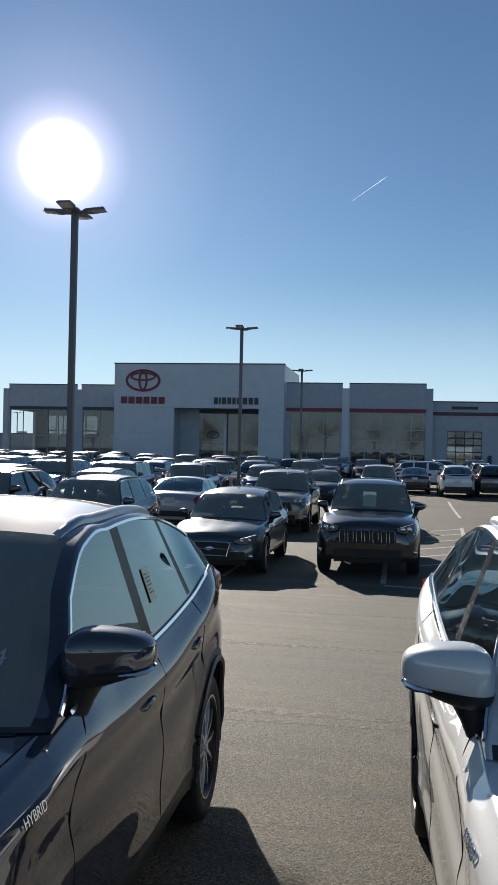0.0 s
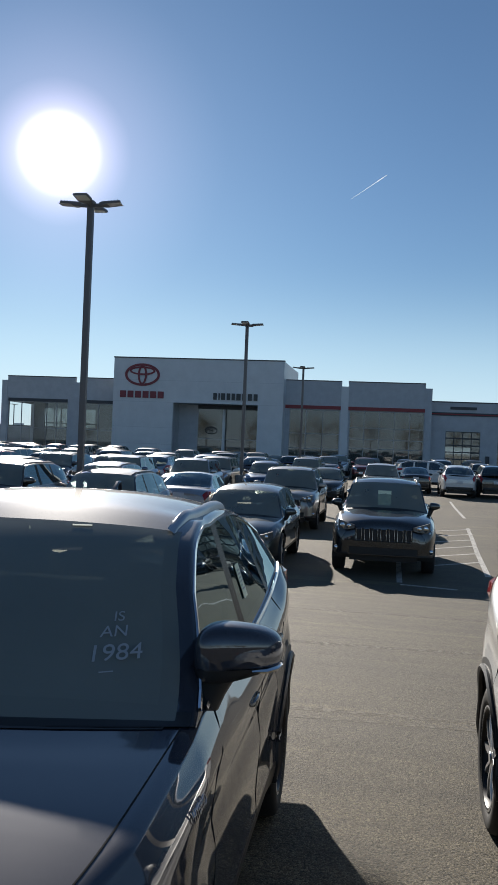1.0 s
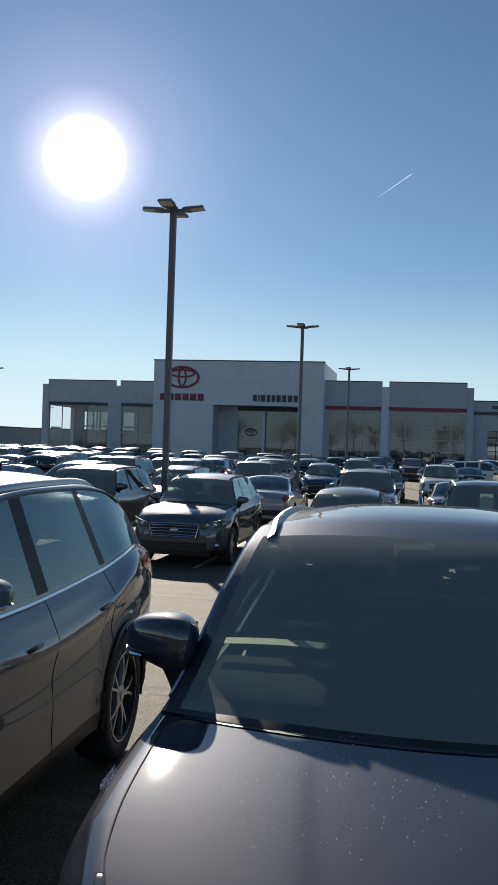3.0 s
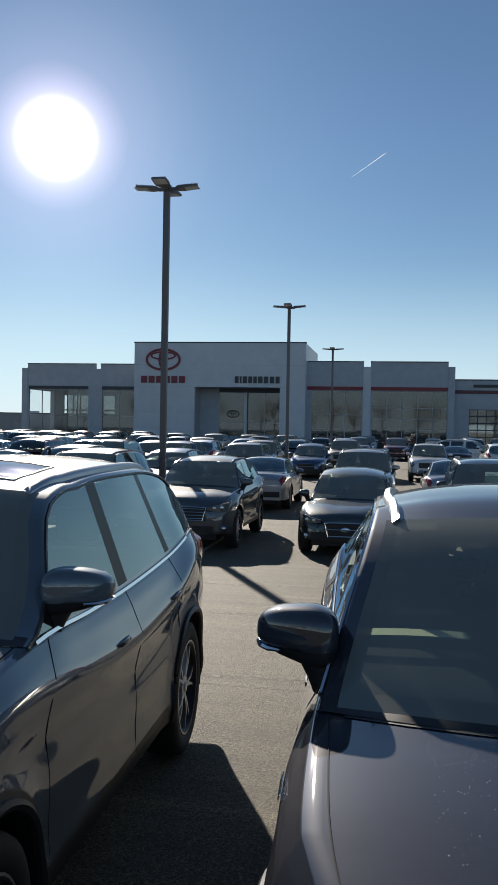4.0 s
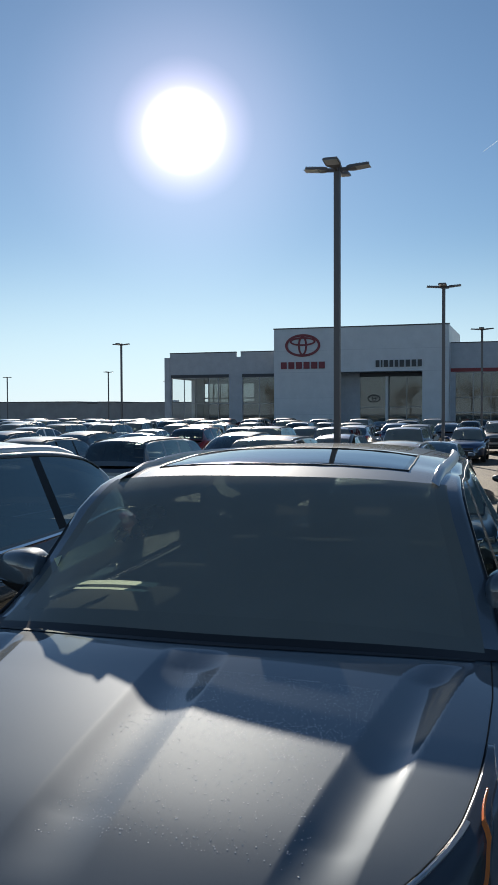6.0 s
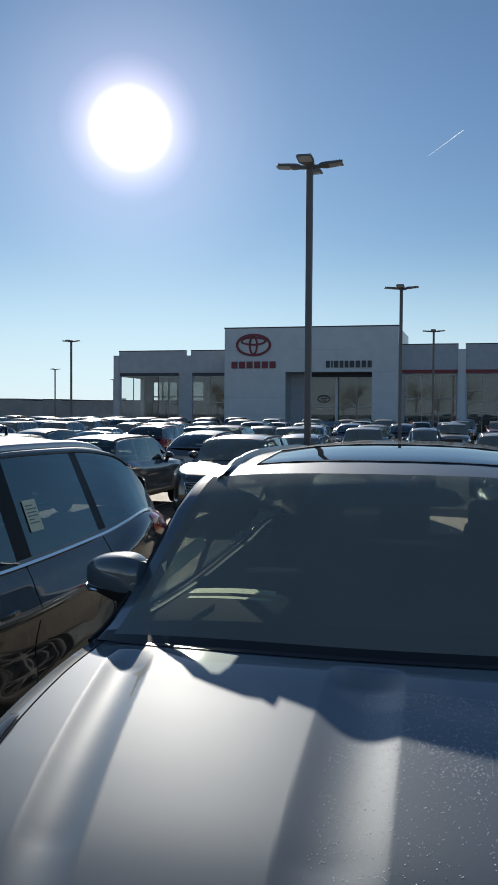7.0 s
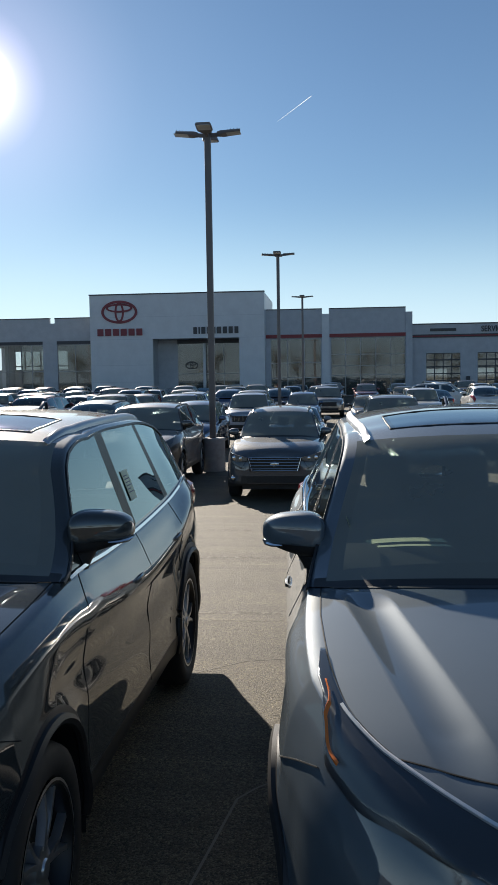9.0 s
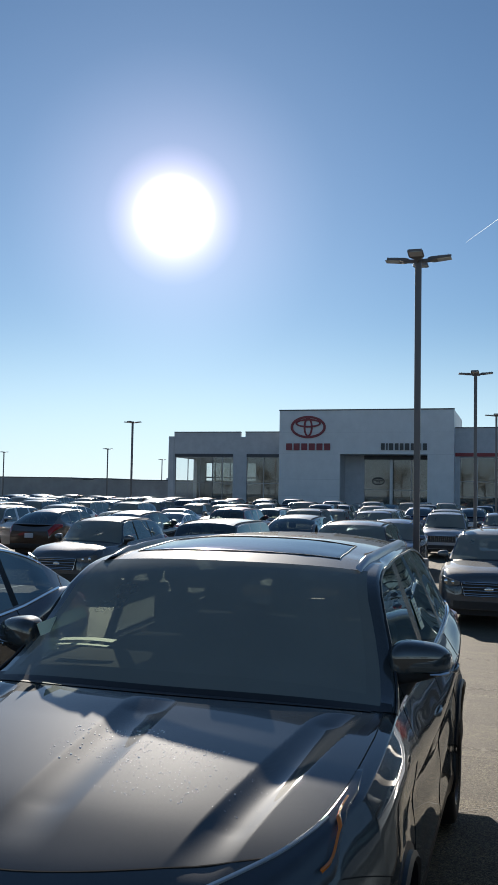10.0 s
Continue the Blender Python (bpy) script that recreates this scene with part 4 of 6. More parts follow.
    if level:
        for bb in bars:
            part("grille_bar", bb, M_CHROME, grille, "chrome grille bar")
    else:
        for bb in bars[:1]:
            part("grille_bar", bb, M_CHROME, grille, "chrome grille bar")
        for bb in bars[1:]:
            bb.free()
    if C.get("facelamp") and level:
        x0, x1, z0, z1 = C["facelamp"]
        for sg in (1, -1):
            def patch(x0, x1, z0, z1, dy):
                bm = bmesh.new()
                rows = []
                for k in range(9):
                    u = k / 8
                    x = x0 + (x1 - x0) * u
                    lo, hi = z0 + (z1 - z0) * (0.30 * (1 - u) ** 2 + 0.22 * u ** 3), z1 - (z1 - z0) * 0.34 * (1 - u) ** 1.3 + 0.035 * u ** 2
                    rows.append([bm.verts.new((sg * x, front(x) - dy, z)) for z in (lo, hi)] + [bm.verts.new((sg * x, front(x) + 0.05, z)) for z in (hi, lo)])
                for ra, rb in zip(rows, rows[1:]):
                    for i in range(4):
                        q = (ra[i], rb[i], rb[(i + 1) % 4], ra[(i + 1) % 4])
                        bm.faces.new(q if sg > 0 else q[::-1])
                return bm
            face = part("headlight", patch(x0, x1, z0, z1, 0.018), M_HOUSING, root, "headlight with two round reflectors", smooth=40)
            for u, rr in ((0.34, 0.30), (0.70, 0.38)):
                x, z = x0 + (x1 - x0) * u, (z0 + z1) / 2 + 0.012 * u
                bm = bmesh.new()
                bmesh.ops.create_uvsphere(bm, u_segments=14, v_segments=8, radius=(z1 - z0) * rr, matrix=Matrix.Translation((sg * x, front(x) - 0.010, z)) @ Matrix.Diagonal((1, 0.35, 1, 1)))
                part("reflector", bm, M_CHROME, face, "bright round reflector", smooth=60)
    bm = bmesh.new()
    for k in range(12):
        xa, xb = -0.62 + 1.24 * k / 12, -0.62 + 1.24 * (k + 1) / 12
        vs = [bm.verts.new((x, front(x) - dy, z)) for x, z, dy in ((xa, sill + 0.04, 0.012), (xb, sill + 0.04, 0.012), (xb, sill + 0.17, 0.014), (xa, sill + 0.17, 0.014))]
        bm.faces.new(vs)
    part("bumper_intake", bm, M_BLACK, root, "black lower intake", smooth=50)
    for sg in (1, -1) if level else ():
        p = side(0.14, 0.22)
        bm = bmesh.new()
        bmesh.ops.create_uvsphere(bm, u_segments=12, v_segments=8, radius=0.045, matrix=Matrix.Translation((sg * (p.x + 0.002), p.y - 0.02, p.z)) @ Matrix.Diagonal((1, 0.6, 1, 1)))
        part("fog_lamp", bm, M_CHROME, root, "round fog lamp")
    # rear: plate and lower bumper
    bm = bmesh.new()
    box(bm, -0.155, L / 2 + 0.004, 0.78, 0.155, L / 2 + 0.014, 0.93, 0.003)
    part("number_plate", bm, M_PLATE, root, "plain number plate")
    bm = bmesh.new()
    box(bm, -0.70, L / 2 - 0.10, sill + 0.10, 0.70, L / 2 + 0.012, sill + 0.26, 0.02)
    part("rear_bumper_trim", bm, M_BLACK, root, "black bumper trim")

    # cabin furniture
    zs = belt(2.2)
    bm = bmesh.new()
    box(bm, -0.68, sA + 0.02 - L / 2, zs - 0.35, 0.68, sA + 0.62 - L / 2, zs - 0.02, 0.05)
    box(bm, -0.78, sA + 0.05 - L / 2, 0.45, 0.78, sD - 0.1 - L / 2, 0.52)
    rows = []
    for x in np.linspace(-0.74, 0.74, 13):
        y0 = sA + 0.18 - L / 2 + bow(sA) * x * x
        y1 = max(sA + 0.80 - L / 2, y0 + 0.15)
        rows.append([bm.verts.new((x, y, z)) for y, z in ((y0, zs - 0.06), (y0 + 0.03, zs + 0.03), (y0 + 0.10, zs + 0.06), (y1, zs + 0.06), (y1 + 0.02, zs + 0.04), (y1, zs - 0.12))])
    for ra, rb in zip(rows, rows[1:]):
        for i in range(5):
            bm.faces.new((ra[i], rb[i], rb[i + 1], ra[i + 1]))
    part("dashboard", bm, M_TRIM, root, "dark dashboard")
    for sy, xs in ((2.35, (-0.38, 0.38)), (3.25, (-0.42, 0.0, 0.42)))[:2 if level else 1]:
        for x in xs if level else xs[:1] + xs[-1:]:
            bm = bmesh.new()
            box(bm, x - 0.23, sy - 0.45 - L / 2, zs - 0.58, x + 0.23, sy + 0.05 - L / 2, zs - 0.42, 0.05)
            box(bm, x - 0.22, sy - L / 2, zs - 0.50, x + 0.22, sy + 0.13 - L / 2, zs + 0.10, 0.05)
            box(bm, x - 0.12, sy + 0.05 - L / 2, zs + 0.13, x + 0.12, sy + 0.14 - L / 2, zs + 0.31, 0.04)
            part("seat", bm, M_SEAT, root, "dark seat with headrest")
    if near:
        bm = bmesh.new()
        tube(bm, [(0.38 + 0.185 * math.cos(t), sA + 0.72 - L / 2 + 0.07 * math.sin(t), zs - 0.12 + 0.17 * math.sin(t)) for t in np.linspace(0, 2 * math.pi, 25)[:-1]], 0.016, 8, closed=True)
        box(bm, 0.30, sA + 0.70 - L / 2, zs - 0.18, 0.46, sA + 0.74 - L / 2, zs - 0.06, 0.01)
        part("steering_wheel", bm, M_TRIM, root)
        bm = bmesh.new()
        c = crown(sB + 0.04, 0.95)
        box(bm, -0.12, c.y + 0.02, c.z - 0.12, 0.11, c.y + 0.05, c.z - 0.06, 0.012)
        part("inner_mirror", bm, M_TRIM, root)

        # seams, mouldings and handles
        def on_side(s, t):
            p, p2, p3 = side(s, t), side(s + 0.01, t), side(s, t - 0.01)
            return p, ((p2 - p).cross(p - p3)).normalized()

        for sg in (1, -1):
            fl = lambda v: Vector((sg * v.x, v.y, v.z))
            for s, t0 in ((f0 - 0.10, 0.16), ((b0 + b1) / 2, 0.10), (c0 + 0.02, 0.10)):
                pn = []
                for k in range(13):
                    t = t0 + (0.995 - t0) * k / 12
                    ss = s + (0.06 * (1 - t) if s < 2 else 0) - (0.32 * max(0, 0.55 - t) if s > 3 else 0)
                    p, nn = on_side(ss, t)
                    pn.append((fl(p), fl(nn if nn.x > 0 else -nn)))
                part("panel_gap", ribbon(bmesh.new(), [a for a, _ in pn], [c for _, c in pn], 0.0032, 0.0018), M_GAP, root, "dark panel gap", smooth=0)
            # hood shut line
            pn = []
            for k in range(20):
                s = (0.36 if hoodx else 0.10) + (sA - (0.36 if hoodx else 0.10)) * k / 19
                p = top(s, shut(s) if hoodx else 0.10 + 0.03 * (1 - k / 19))
                pn.append((fl(p), Vector((sg * 0.35, 0, 0.94))))
            if hoodx:                  # and across the nose
                x1 = hoodx(0.36)
                for k in range(1, 13):
                    x = x1 * (1 - k / 12)
                    s = 0.17 + 0.19 * (x / x1) ** 1.6
                    p = top(s, 1 - x / (bw(s) * SH * pinch(s, 1)))
                    pn.insert(0, (fl(p), Vector((sg * 0.1, -0.3, 0.94)).normalized()))
            part("panel_gap", ribbon(bmesh.new(), [a for a, _ in pn], [c for _, c in pn], 0.0036, 0.0022), M_GAP, root, "dark panel gap", smooth=0)
            bm = bmesh.new()
            pn = []
            for k in range(30):
                s = f0 - 0.24 + (q1 - f0 + 0.32) * k / 29
                p = cabin(s, 0.0)[0]
                pn.append((fl(p) + Vector((sg * 0.006, 0, 0.004)), Vector((sg * 0.9, 0, 0.43))))
            ribbon(bm, [a for a, _ in pn], [c for _, c in pn], 0.014, 0.006)
            part("belt_moulding", bm, M_CHROME, root, "chrome window moulding", smooth=0)
            bm = bmesh.new()
            pn = []
            for k in range(34):
                s = f0 - 0.30 + (q1 - f0 + 0.30) * k / 33
                p = cabin(s, 0.965)[0]
                pn.append((fl(p) + Vector((sg * 0.004, 0, 0)), Vector((sg * 0.93, 0, 0.37))))
            ribbon(bm, [a for a, _ in pn], [c for _, c in pn], 0.012, 0.004)
            if hatch:
                part("window_moulding", bm, M_BLACK, root, "black upper window moulding", smooth=0)
            else:
                part("window_moulding", bm, M_CHROME, root, "chrome upper window moulding", smooth=0)
            bm = bmesh.new()
            pn = []
            for k in range(16):
                s = lamp_start + 0.015 + (lamp_end * 0.66 - lamp_start - 0.015) * k / 15
                if hoodx:
                    tt = lamp_edge((s - lamp_start) / (lamp_end - lamp_start), lz0, lz1)[1] - 0.012
                    p, nn = shell(s, tt), Vector((0.25, -0.25, 0.93))
                else:
                    p, nn = on_side(s, lz1 - 0.012)
                pn.append((fl(p), fl(nn if nn.x > 0 else -nn)))
            ribbon(bm, [a for a, _ in pn], [c for _, c in pn], 0.009, 0.014)
            part("light_strip", bm, M_PLATE, root, "white daytime light strip", smooth=0)
            for s in (b0 - 0.22, c0 - 0.16):
                p, nn = on_side(s, 0.80)
                bm = bmesh.new()
                pts = [fl(on_side(s + d, 0.80)[0] + Vector((h, 0, 0))) for d, h in ((-0.10, -0.004), (-0.075, 0.008), (0.0, 0.011), (0.075, 0.008), (0.10, -0.004))]
                tube(bm, pts, [0.004, 0.008, 0.009, 0.008, 0.004], 8, flat=1.4)
                part("door_handle", bm, PAINTS["dark"], root)
            if hoodx:                  # seam between bumper and fender
                pn = []
                for k in range(13):
                    p, nn = on_side(0.47 + 0.26 * k / 12, 0.866 - 0.15 * k / 12)
                    pn.append((fl(p), fl(nn if nn.x > 0 else -nn)))
                part("panel_gap", ribbon(bmesh.new(), [a for a, _ in pn], [c for _, c in pn], 0.0032, 0.0045), M_GAP, root, "dark panel gap", smooth=0)
            # black trim over the wheel arches
            for a in (C["axf"], C["axr"]):
                bm = bmesh.new()
                pts = []
                for d in range(-12, 193, 6):
                    yy, zz = a + C["arch"] * math.cos(radians(d)), R + C["arch"] * math.sin(radians(d))
                    t = (zz - sill) / (belt(yy) - sill)
                    p = side(yy, max(0, min(1, t)))
                    pts.append((sg * (p.x + 0.002), p.y, max(zz, sill)))
                tube(bm, pts, 0.019 if C["clad"] else 0.012, 6)
                part("arch_trim", bm, M_BLACK, root, "black wheel arch trim")
        bm = bmesh.new()
        c = crown(sC - 0.25, 1.0)
        tube(bm, [(0, c.y - 0.08, c.z), (0, c.y + 0.02, c.z + 0.05), (0, c.y + 0.07, c.z + 0.055), (0, c.y + 0.08, c.z)], [0.012, 0.012, 0.008, 0.012], 6)
        part("antenna", bm, M_GLOSSBLACK, root)
        for sg in (1, -1) if C["spokes"] == 10 else ():
            p, nn = on_side(0.99, 0.885)
            nn = nn if nn.x > 0 else -nn
            nn = Vector((sg * nn.x, nn.y, nn.z))
            ax = Vector((0, 0, 1)).cross(nn).normalized()
            m = Matrix.Translation(Vector((sg * p.x, p.y, p.z)) + nn * 0.006) @ Matrix((ax, nn.cross(ax), nn)).transposed().to_4x4()
            part("badge", letters("HYBRID", 0.040, 0.003, 0.0), M_CHROME, root, "chrome model badge lettered HYBRID", smooth=0, m=m)
        if hatch:                      # black rubber frame round the sunroof
            bm = bmesh.new()
            edge = [(hatch[0], k) for k in (0.27, 0.5, 0.75, 1.0)]
            loop = [(sg, s_, k) for sg, run in ((1, edge), (-1, edge[::-1][1:])) for s_, k in run]
            loop += [(-1, s_, 0.27) for s_ in np.linspace(hatch[0], hatch[1], 8)[1:]]
            loop += [(sg, hatch[1], k) for sg, ks_ in ((-1, (0.5, 0.75, 1.0)), (1, (0.75, 0.5, 0.27))) for k in ks_]
            loop += [(1, s_, 0.27) for s_ in np.linspace(hatch[1], hatch[0], 8)[1:-1]]
            tube(bm, [Vector((sg * crown(s_, k).x, crown(s_, k).y, crown(s_, k).z)) for sg, s_, k in loop], 0.005, 6, closed=True)
            part("sunroof_frame", bm, M_BLACK, root, "black rubber sunroof frame")
        # cowl strip below the windscreen
        bm = bmesh.new()
        rows = []
        for s in (sA - 0.012, sA + 0.04):
            rows.append([bm.verts.new(v) for v in [Vector((sg * p.x, p.y, p.z + 0.003)) for sg, p in [(1, top(s, q)) for q in np.linspace(0.10, 1, 10)] + [(-1, top(s, q)) for q in np.linspace(0.9, 0.10, 9)]]])
        for k in range(len(rows[0]) - 1):
            bm.faces.new((rows[0][k], rows[0][k + 1], rows[1][k + 1], rows[1][k]))
        part("cowl", bm, M_BLACK, root, "black cowl strip", smooth=60)
    return root


def dress(car, colour, label, group=""):
    """Gives a car its own paint."""
    for o in car.children_recursive:
        if o.name.startswith(("body", "mirror")) and o.type == "MESH" and o.data.materials and o.data.materials[0] and o.data.materials[0].name.endswith("_paint"):
            o.material_slots[0].link = "OBJECT"
            o.material_slots[0].material = PAINTS[colour]
    return tagged(car, label, "car", group)


# ---- ground ----
bm = bmesh.new()
ys = [-400, -60, 6.5, 8.5, 11, 13.5, 15.5, 25, 40, 60, 80, 95, 130, 400, 2500]
rows = [[bm.verts.new((x, y, ground_z(y))) for x in (-2500, -300, -60, -20, 0, 20, 60, 300, 2500)] for y in ys]
for a, c in zip(rows, rows[1:]):
    for k in range(len(a) - 1):
        bm.faces.new((a[k], a[k + 1], c[k + 1], c[k]))
tagged(part("ground", bm, M_ASPHALT, smooth=0), "worn grey-brown asphalt car park with sealed cracks", "asphalt", kind="structure")


def strip(name, pts, width, material, lift=0.0015, parent=None):
    """A flat band on the lot along (x, y) points."""
    bm = bmesh.new()
    prev = None
    for i, p in enumerate(pts):
        a, c = Vector(pts[max(i - 1, 0)]), Vector(pts[min(i + 1, len(pts) - 1)])
        d = (c - a).normalized()
        s = Vector((-d.y, d.x)) * width / 2
        q = Vector(p)
        row = [bm.verts.new((*(q + s), ground_z(q.y + s.y) + lift)), bm.verts.new((*(q - s), ground_z(q.y - s.y) + lift))]
        if prev:
            bm.faces.new((prev[0], prev[1], row[1], row[0]))
        prev = row
    return part(name, bm, material, parent, smooth=0)


def lot(u, v):
    """A place on the lot from metres along its rows and across them."""
    p = EX * u + EY * v
    return (p.x, p.y)


# ---- the dealership ----
hall = thing("dealership_building", "pale panelled car dealership with a tall entrance block and glazed wings", "building", pose(-38.17, 91.95, -0.2, 0, 0, TURN))


def wall_with_holes(name, u0, u1, z1, v, holes, material, thick=0.4, tops=()):
    """A straight wall of that thickness, built of piers, sills and headers round its openings (u0, u1, z0, z1)."""
    def put(kind, a, zl, c, zh):
        part(kind, boxed(a, v, zl, c, v + thick, zh), material, hall, smooth=0)

    u = u0
    for a, c, zl, zh in sorted(holes):
        if a > u:
            put("wall_pier", u, 0, a, z1)
        if zh < z1:
            put("wall_header", a, zh, c, z1)
        u = c
    if u < u1:
        put("wall_pier", u, 0, u1, z1)
    for a, c, zl, zh in tops:
        put("parapet", a, zl, c, zh)


def glazing(u0, u1, z0, z1, v, cols, rows, frame=0.07, material=None):
    """A window with its frame, bars and panes."""
    bm = bmesh.new()
    for k, u in enumerate([u0] + list(cols) + [u1]):
        w = frame if 0 < k <= len(cols) else frame * 1.3
        box(bm, u - w / 2, v - 0.05, z0, u + w / 2, v + 0.08, z1)
    us = [u0] + list(cols) + [u1]
    for a, c in zip(us, us[1:]):
        for z in [z0 + 0.05] + list(rows) + [z1 - 0.05]:
            box(bm, a + frame / 2, v - 0.045, z - frame / 2, c - frame / 2, v + 0.075, z + frame / 2)
    fr = part("window", bm, M_FRAME, hall, "aluminium framed shop window", smooth=0)
    zs = [z0] + list(rows) + [z1]
    for a, c in zip(us, us[1:]):
        for p, q in zip(zs, zs[1:]):
            part("pane", boxed(a + frame / 2 + 0.002, v, p + frame / 2 + 0.002, c - frame / 2 - 0.002, v + 0.012, q - frame / 2 - 0.002), material or M_SHOPGLASS, fr, smooth=0)
    return fr


# entrance block
wall_with_holes("wall", 0, 18.7, 11.07, 0, [(6.75, 16.0, 0, 6.35)], M_PANEL)
part("coping", boxed(-0.05, -0.06, 11.07, 18.75, 0.45, 11.19), M_COPING, hall, smooth=0)
bm = bmesh.new()
for x0, x1 in ((0, 0.4), (18.3, 18.7)):
    box(bm, x0, 0.4, 0, x1, 13.6, 11.07)
box(bm, 0, 13.6, 0, 18.7, 14, 11.07)
part("side_wall", bm, M_PANEL, hall, smooth=0)
part("roof", boxed(0.4, 0.4, 10.4, 18.3, 13.6, 10.6), M_CONC, hall, smooth=0)
bm = bmesh.new()
box(bm, 6.5, 0.4, 0, 6.75, 3.4, 6.6)
box(bm, 16.0, 0.4, 0, 16.25, 3.4, 6.6)
box(bm, 6.5, 0.4, 6.35, 16.25, 3.4, 6.6)
box(bm, 6.75, 3.0, 0, 8.9, 3.4, 6.35)
part("portal_lining", bm, M_PANEL2, hall, "grey lined entrance recess", smooth=0)
glazing(8.9, 16.0, 0.0, 6.35, 3.1, [11.85, 14.0], [2.6])
part("entrance_beam", boxed(8.9, 2.9, 5.9, 16.0, 3.05, 6.35), M_COPING, hall, smooth=0)
part("pilaster", boxed(11.75, 2.6, 0, 12.05, 3.0, 5.9), M_PANEL, hall, "pale entrance pilaster", smooth=0)
# panel joints of the entrance block
for z in (1.8, 3.6, 6.35, 8.7):
    part("panel_joint", boxed(0.0, -0.006, z, 6.75 if z < 6.3 else 18.7, -0.002, z + 0.025), M_PANEL2, hall, smooth=0)

# left wing
wl_h = 8.85
wall_with_holes("wall", -13.1, 0, 8.35, 2, [(-12.95, -5.9, 0, 6.05), (-4.3, -0.3, 0, 6.05)], M_PANEL2, tops=[(-13.1, -5.07, 8.35, wl_h), (-4.49, 0, 8.35, wl_h)])
part("end_pier", boxed(-13.75, 1.9, 0, -13.1, 2.6, 8.4), M_PANEL2, hall, smooth=0)
for a, c in ((-13.1, -5.07), (-4.49, 0)):
    part("coping", boxed(a, 1.94, wl_h, c, 2.46, wl_h + 0.1), M_COPING, hall, smooth=0)
part("fascia_band", boxed(-12.95, 1.93, 6.05, -5.9, 2.0, 6.40), M_COPING, hall, smooth=0)
part("fascia_band", boxed(-4.3, 1.93, 6.05, -0.02, 2.0, 6.40), M_COPING, hall, smooth=0)
glazing(-12.95, -8.4, 0, 6.05, 2.15, [-11.4, -9.9], [3.1], material=M_CLEAR)
glazing(-8.4, -5.9, 0, 6.05, 2.15, [-7.2], [3.1])
glazing(-4.3, -0.3, 0, 6.05, 2.15, [-2.3], [3.1])
bm = bmesh.new()
box(bm, -13.75, 10.4, 0, -13.3, 14, 8.35)
box(bm, -13.3, 13.6, 5.85, -6.5, 14, 8.35)
box(bm, -13.3, 13.6, 0, -6.5, 14, 3.3)
box(bm, -6.5, 13.6, 0, 0, 14, 8.35)
box(bm, -13.75, 2.6, 6.05, -13.35, 10.4, 8.35)
part("side_wall", bm, M_PANEL2, hall, smooth=0)
part("roof", boxed(-13.35, 2.4, 7.6, 0, 13.6, 7.8), M_CONC, hall, smooth=0)
glazing(-13.3, -6.5, 3.3, 5.85, 13.7, [-12.0, -11.1, -10.0, -9.2, -8.1], [3.9], 0.16, M_CLEAR)

# right wing
wr_h = 9.25
wall_with_holes("wall", 18.7, 33.55, 8.75, 2, [(19.2, 24.6, 0, 6.2), (25.65, 33.5, 0, 6.2)], M_PANEL2, tops=[(18.7, 24.73, 8.75, wr_h), (25.45, 33.55, 8.75, wr_h)])
part("end_pier", boxed(33.55, 1.9, 0, 34.25, 2.6, 8.8), M_PANEL2, hall, smooth=0)
for a, c in ((18.7, 24.73), (25.45, 33.55)):
    part("coping", boxed(a, 1.94, wr_h, c, 2.46, wr_h + 0.1), M_COPING, hall, smooth=0)
part("roof_hatch", boxed(21.6, 2.8, 9.2, 23.2, 4.2, 9.42), M_COPING, hall, smooth=0)
part("red_band", boxed(18.72, 1.90, 6.25, 24.70, 2.0, 6.62), M_REDBAND, hall, "dark red fascia band", smooth=0)
part("red_band", boxed(25.50, 1.90, 6.25, 33.54, 2.0, 6.62), M_REDBAND, hall, "dark red fascia band", smooth=0)
part("pier", boxed(24.7, 1.8, 0, 25.5, 2.0, 8.75), M_PANEL, hall, smooth=0)
glazing(19.2, 24.6, 0, 6.2, 2.15, [21.0, 22.8], [2.0, 3.6])
glazing(25.65, 33.5, 0, 6.2, 2.15, [27.2, 28.8, 30.4, 32.0], [2.2, 3.2, 4.4])
bm = bmesh.new()
box(bm, 33.3, 2.6, 0, 33.7, 14, 8.75)
box(bm, 18.7, 13.6, 0, 33.3, 14, 8.75)
part("side_wall", bm, M_PANEL2, hall, smooth=0)
part("roof", boxed(18.7, 2.4, 8.0, 33.3, 13.6, 8.2), M_CONC, hall, smooth=0)
part("floor", boxed(-13.3, 2.4, -0.02, 33.3, 13.6, 0.03), M_CONC, hall, smooth=0)

# service wing with its two glazed bay doors
wall_with_holes("wall", 34.25, 46.6, 7.45, 3, [(35.8, 39.4, 0, 4.4), (41.2, 44.95, 0, 4.4)], M_PANEL2)
part("coping", boxed(34.25, 2.94, 7.45, 46.65, 3.46, 7.57), M_COPING, hall, smooth=0)
part("service_band", boxed(34.26, 2.92, 6.05, 46.6, 3.0, 6.40), M_COPING, hall, smooth=0)
part("service_stripe", boxed(34.26, 2.905, 6.16, 46.6, 2.918, 6.28), M_REDBAND, hall, smooth=0)
bm = bmesh.new()
box(bm, 46.2, 3.4, 0, 46.6, 16, 7.45)
box(bm, 34.25, 15.6, 2.8, 46.2, 16, 7.45)
box(bm, 34.25, 15.6, 0, 35.4, 16, 2.8)
box(bm, 39.6, 15.6, 0, 41.0, 16, 2.8)
box(bm, 45.2, 15.6, 0, 46.2, 16, 2.8)
part("side_wall", bm, M_PANEL2, hall, smooth=0)
part("roof", boxed(34.0, 3.4, 6.9, 46.2, 15.6, 7.1), M_CONC, hall, smooth=0)
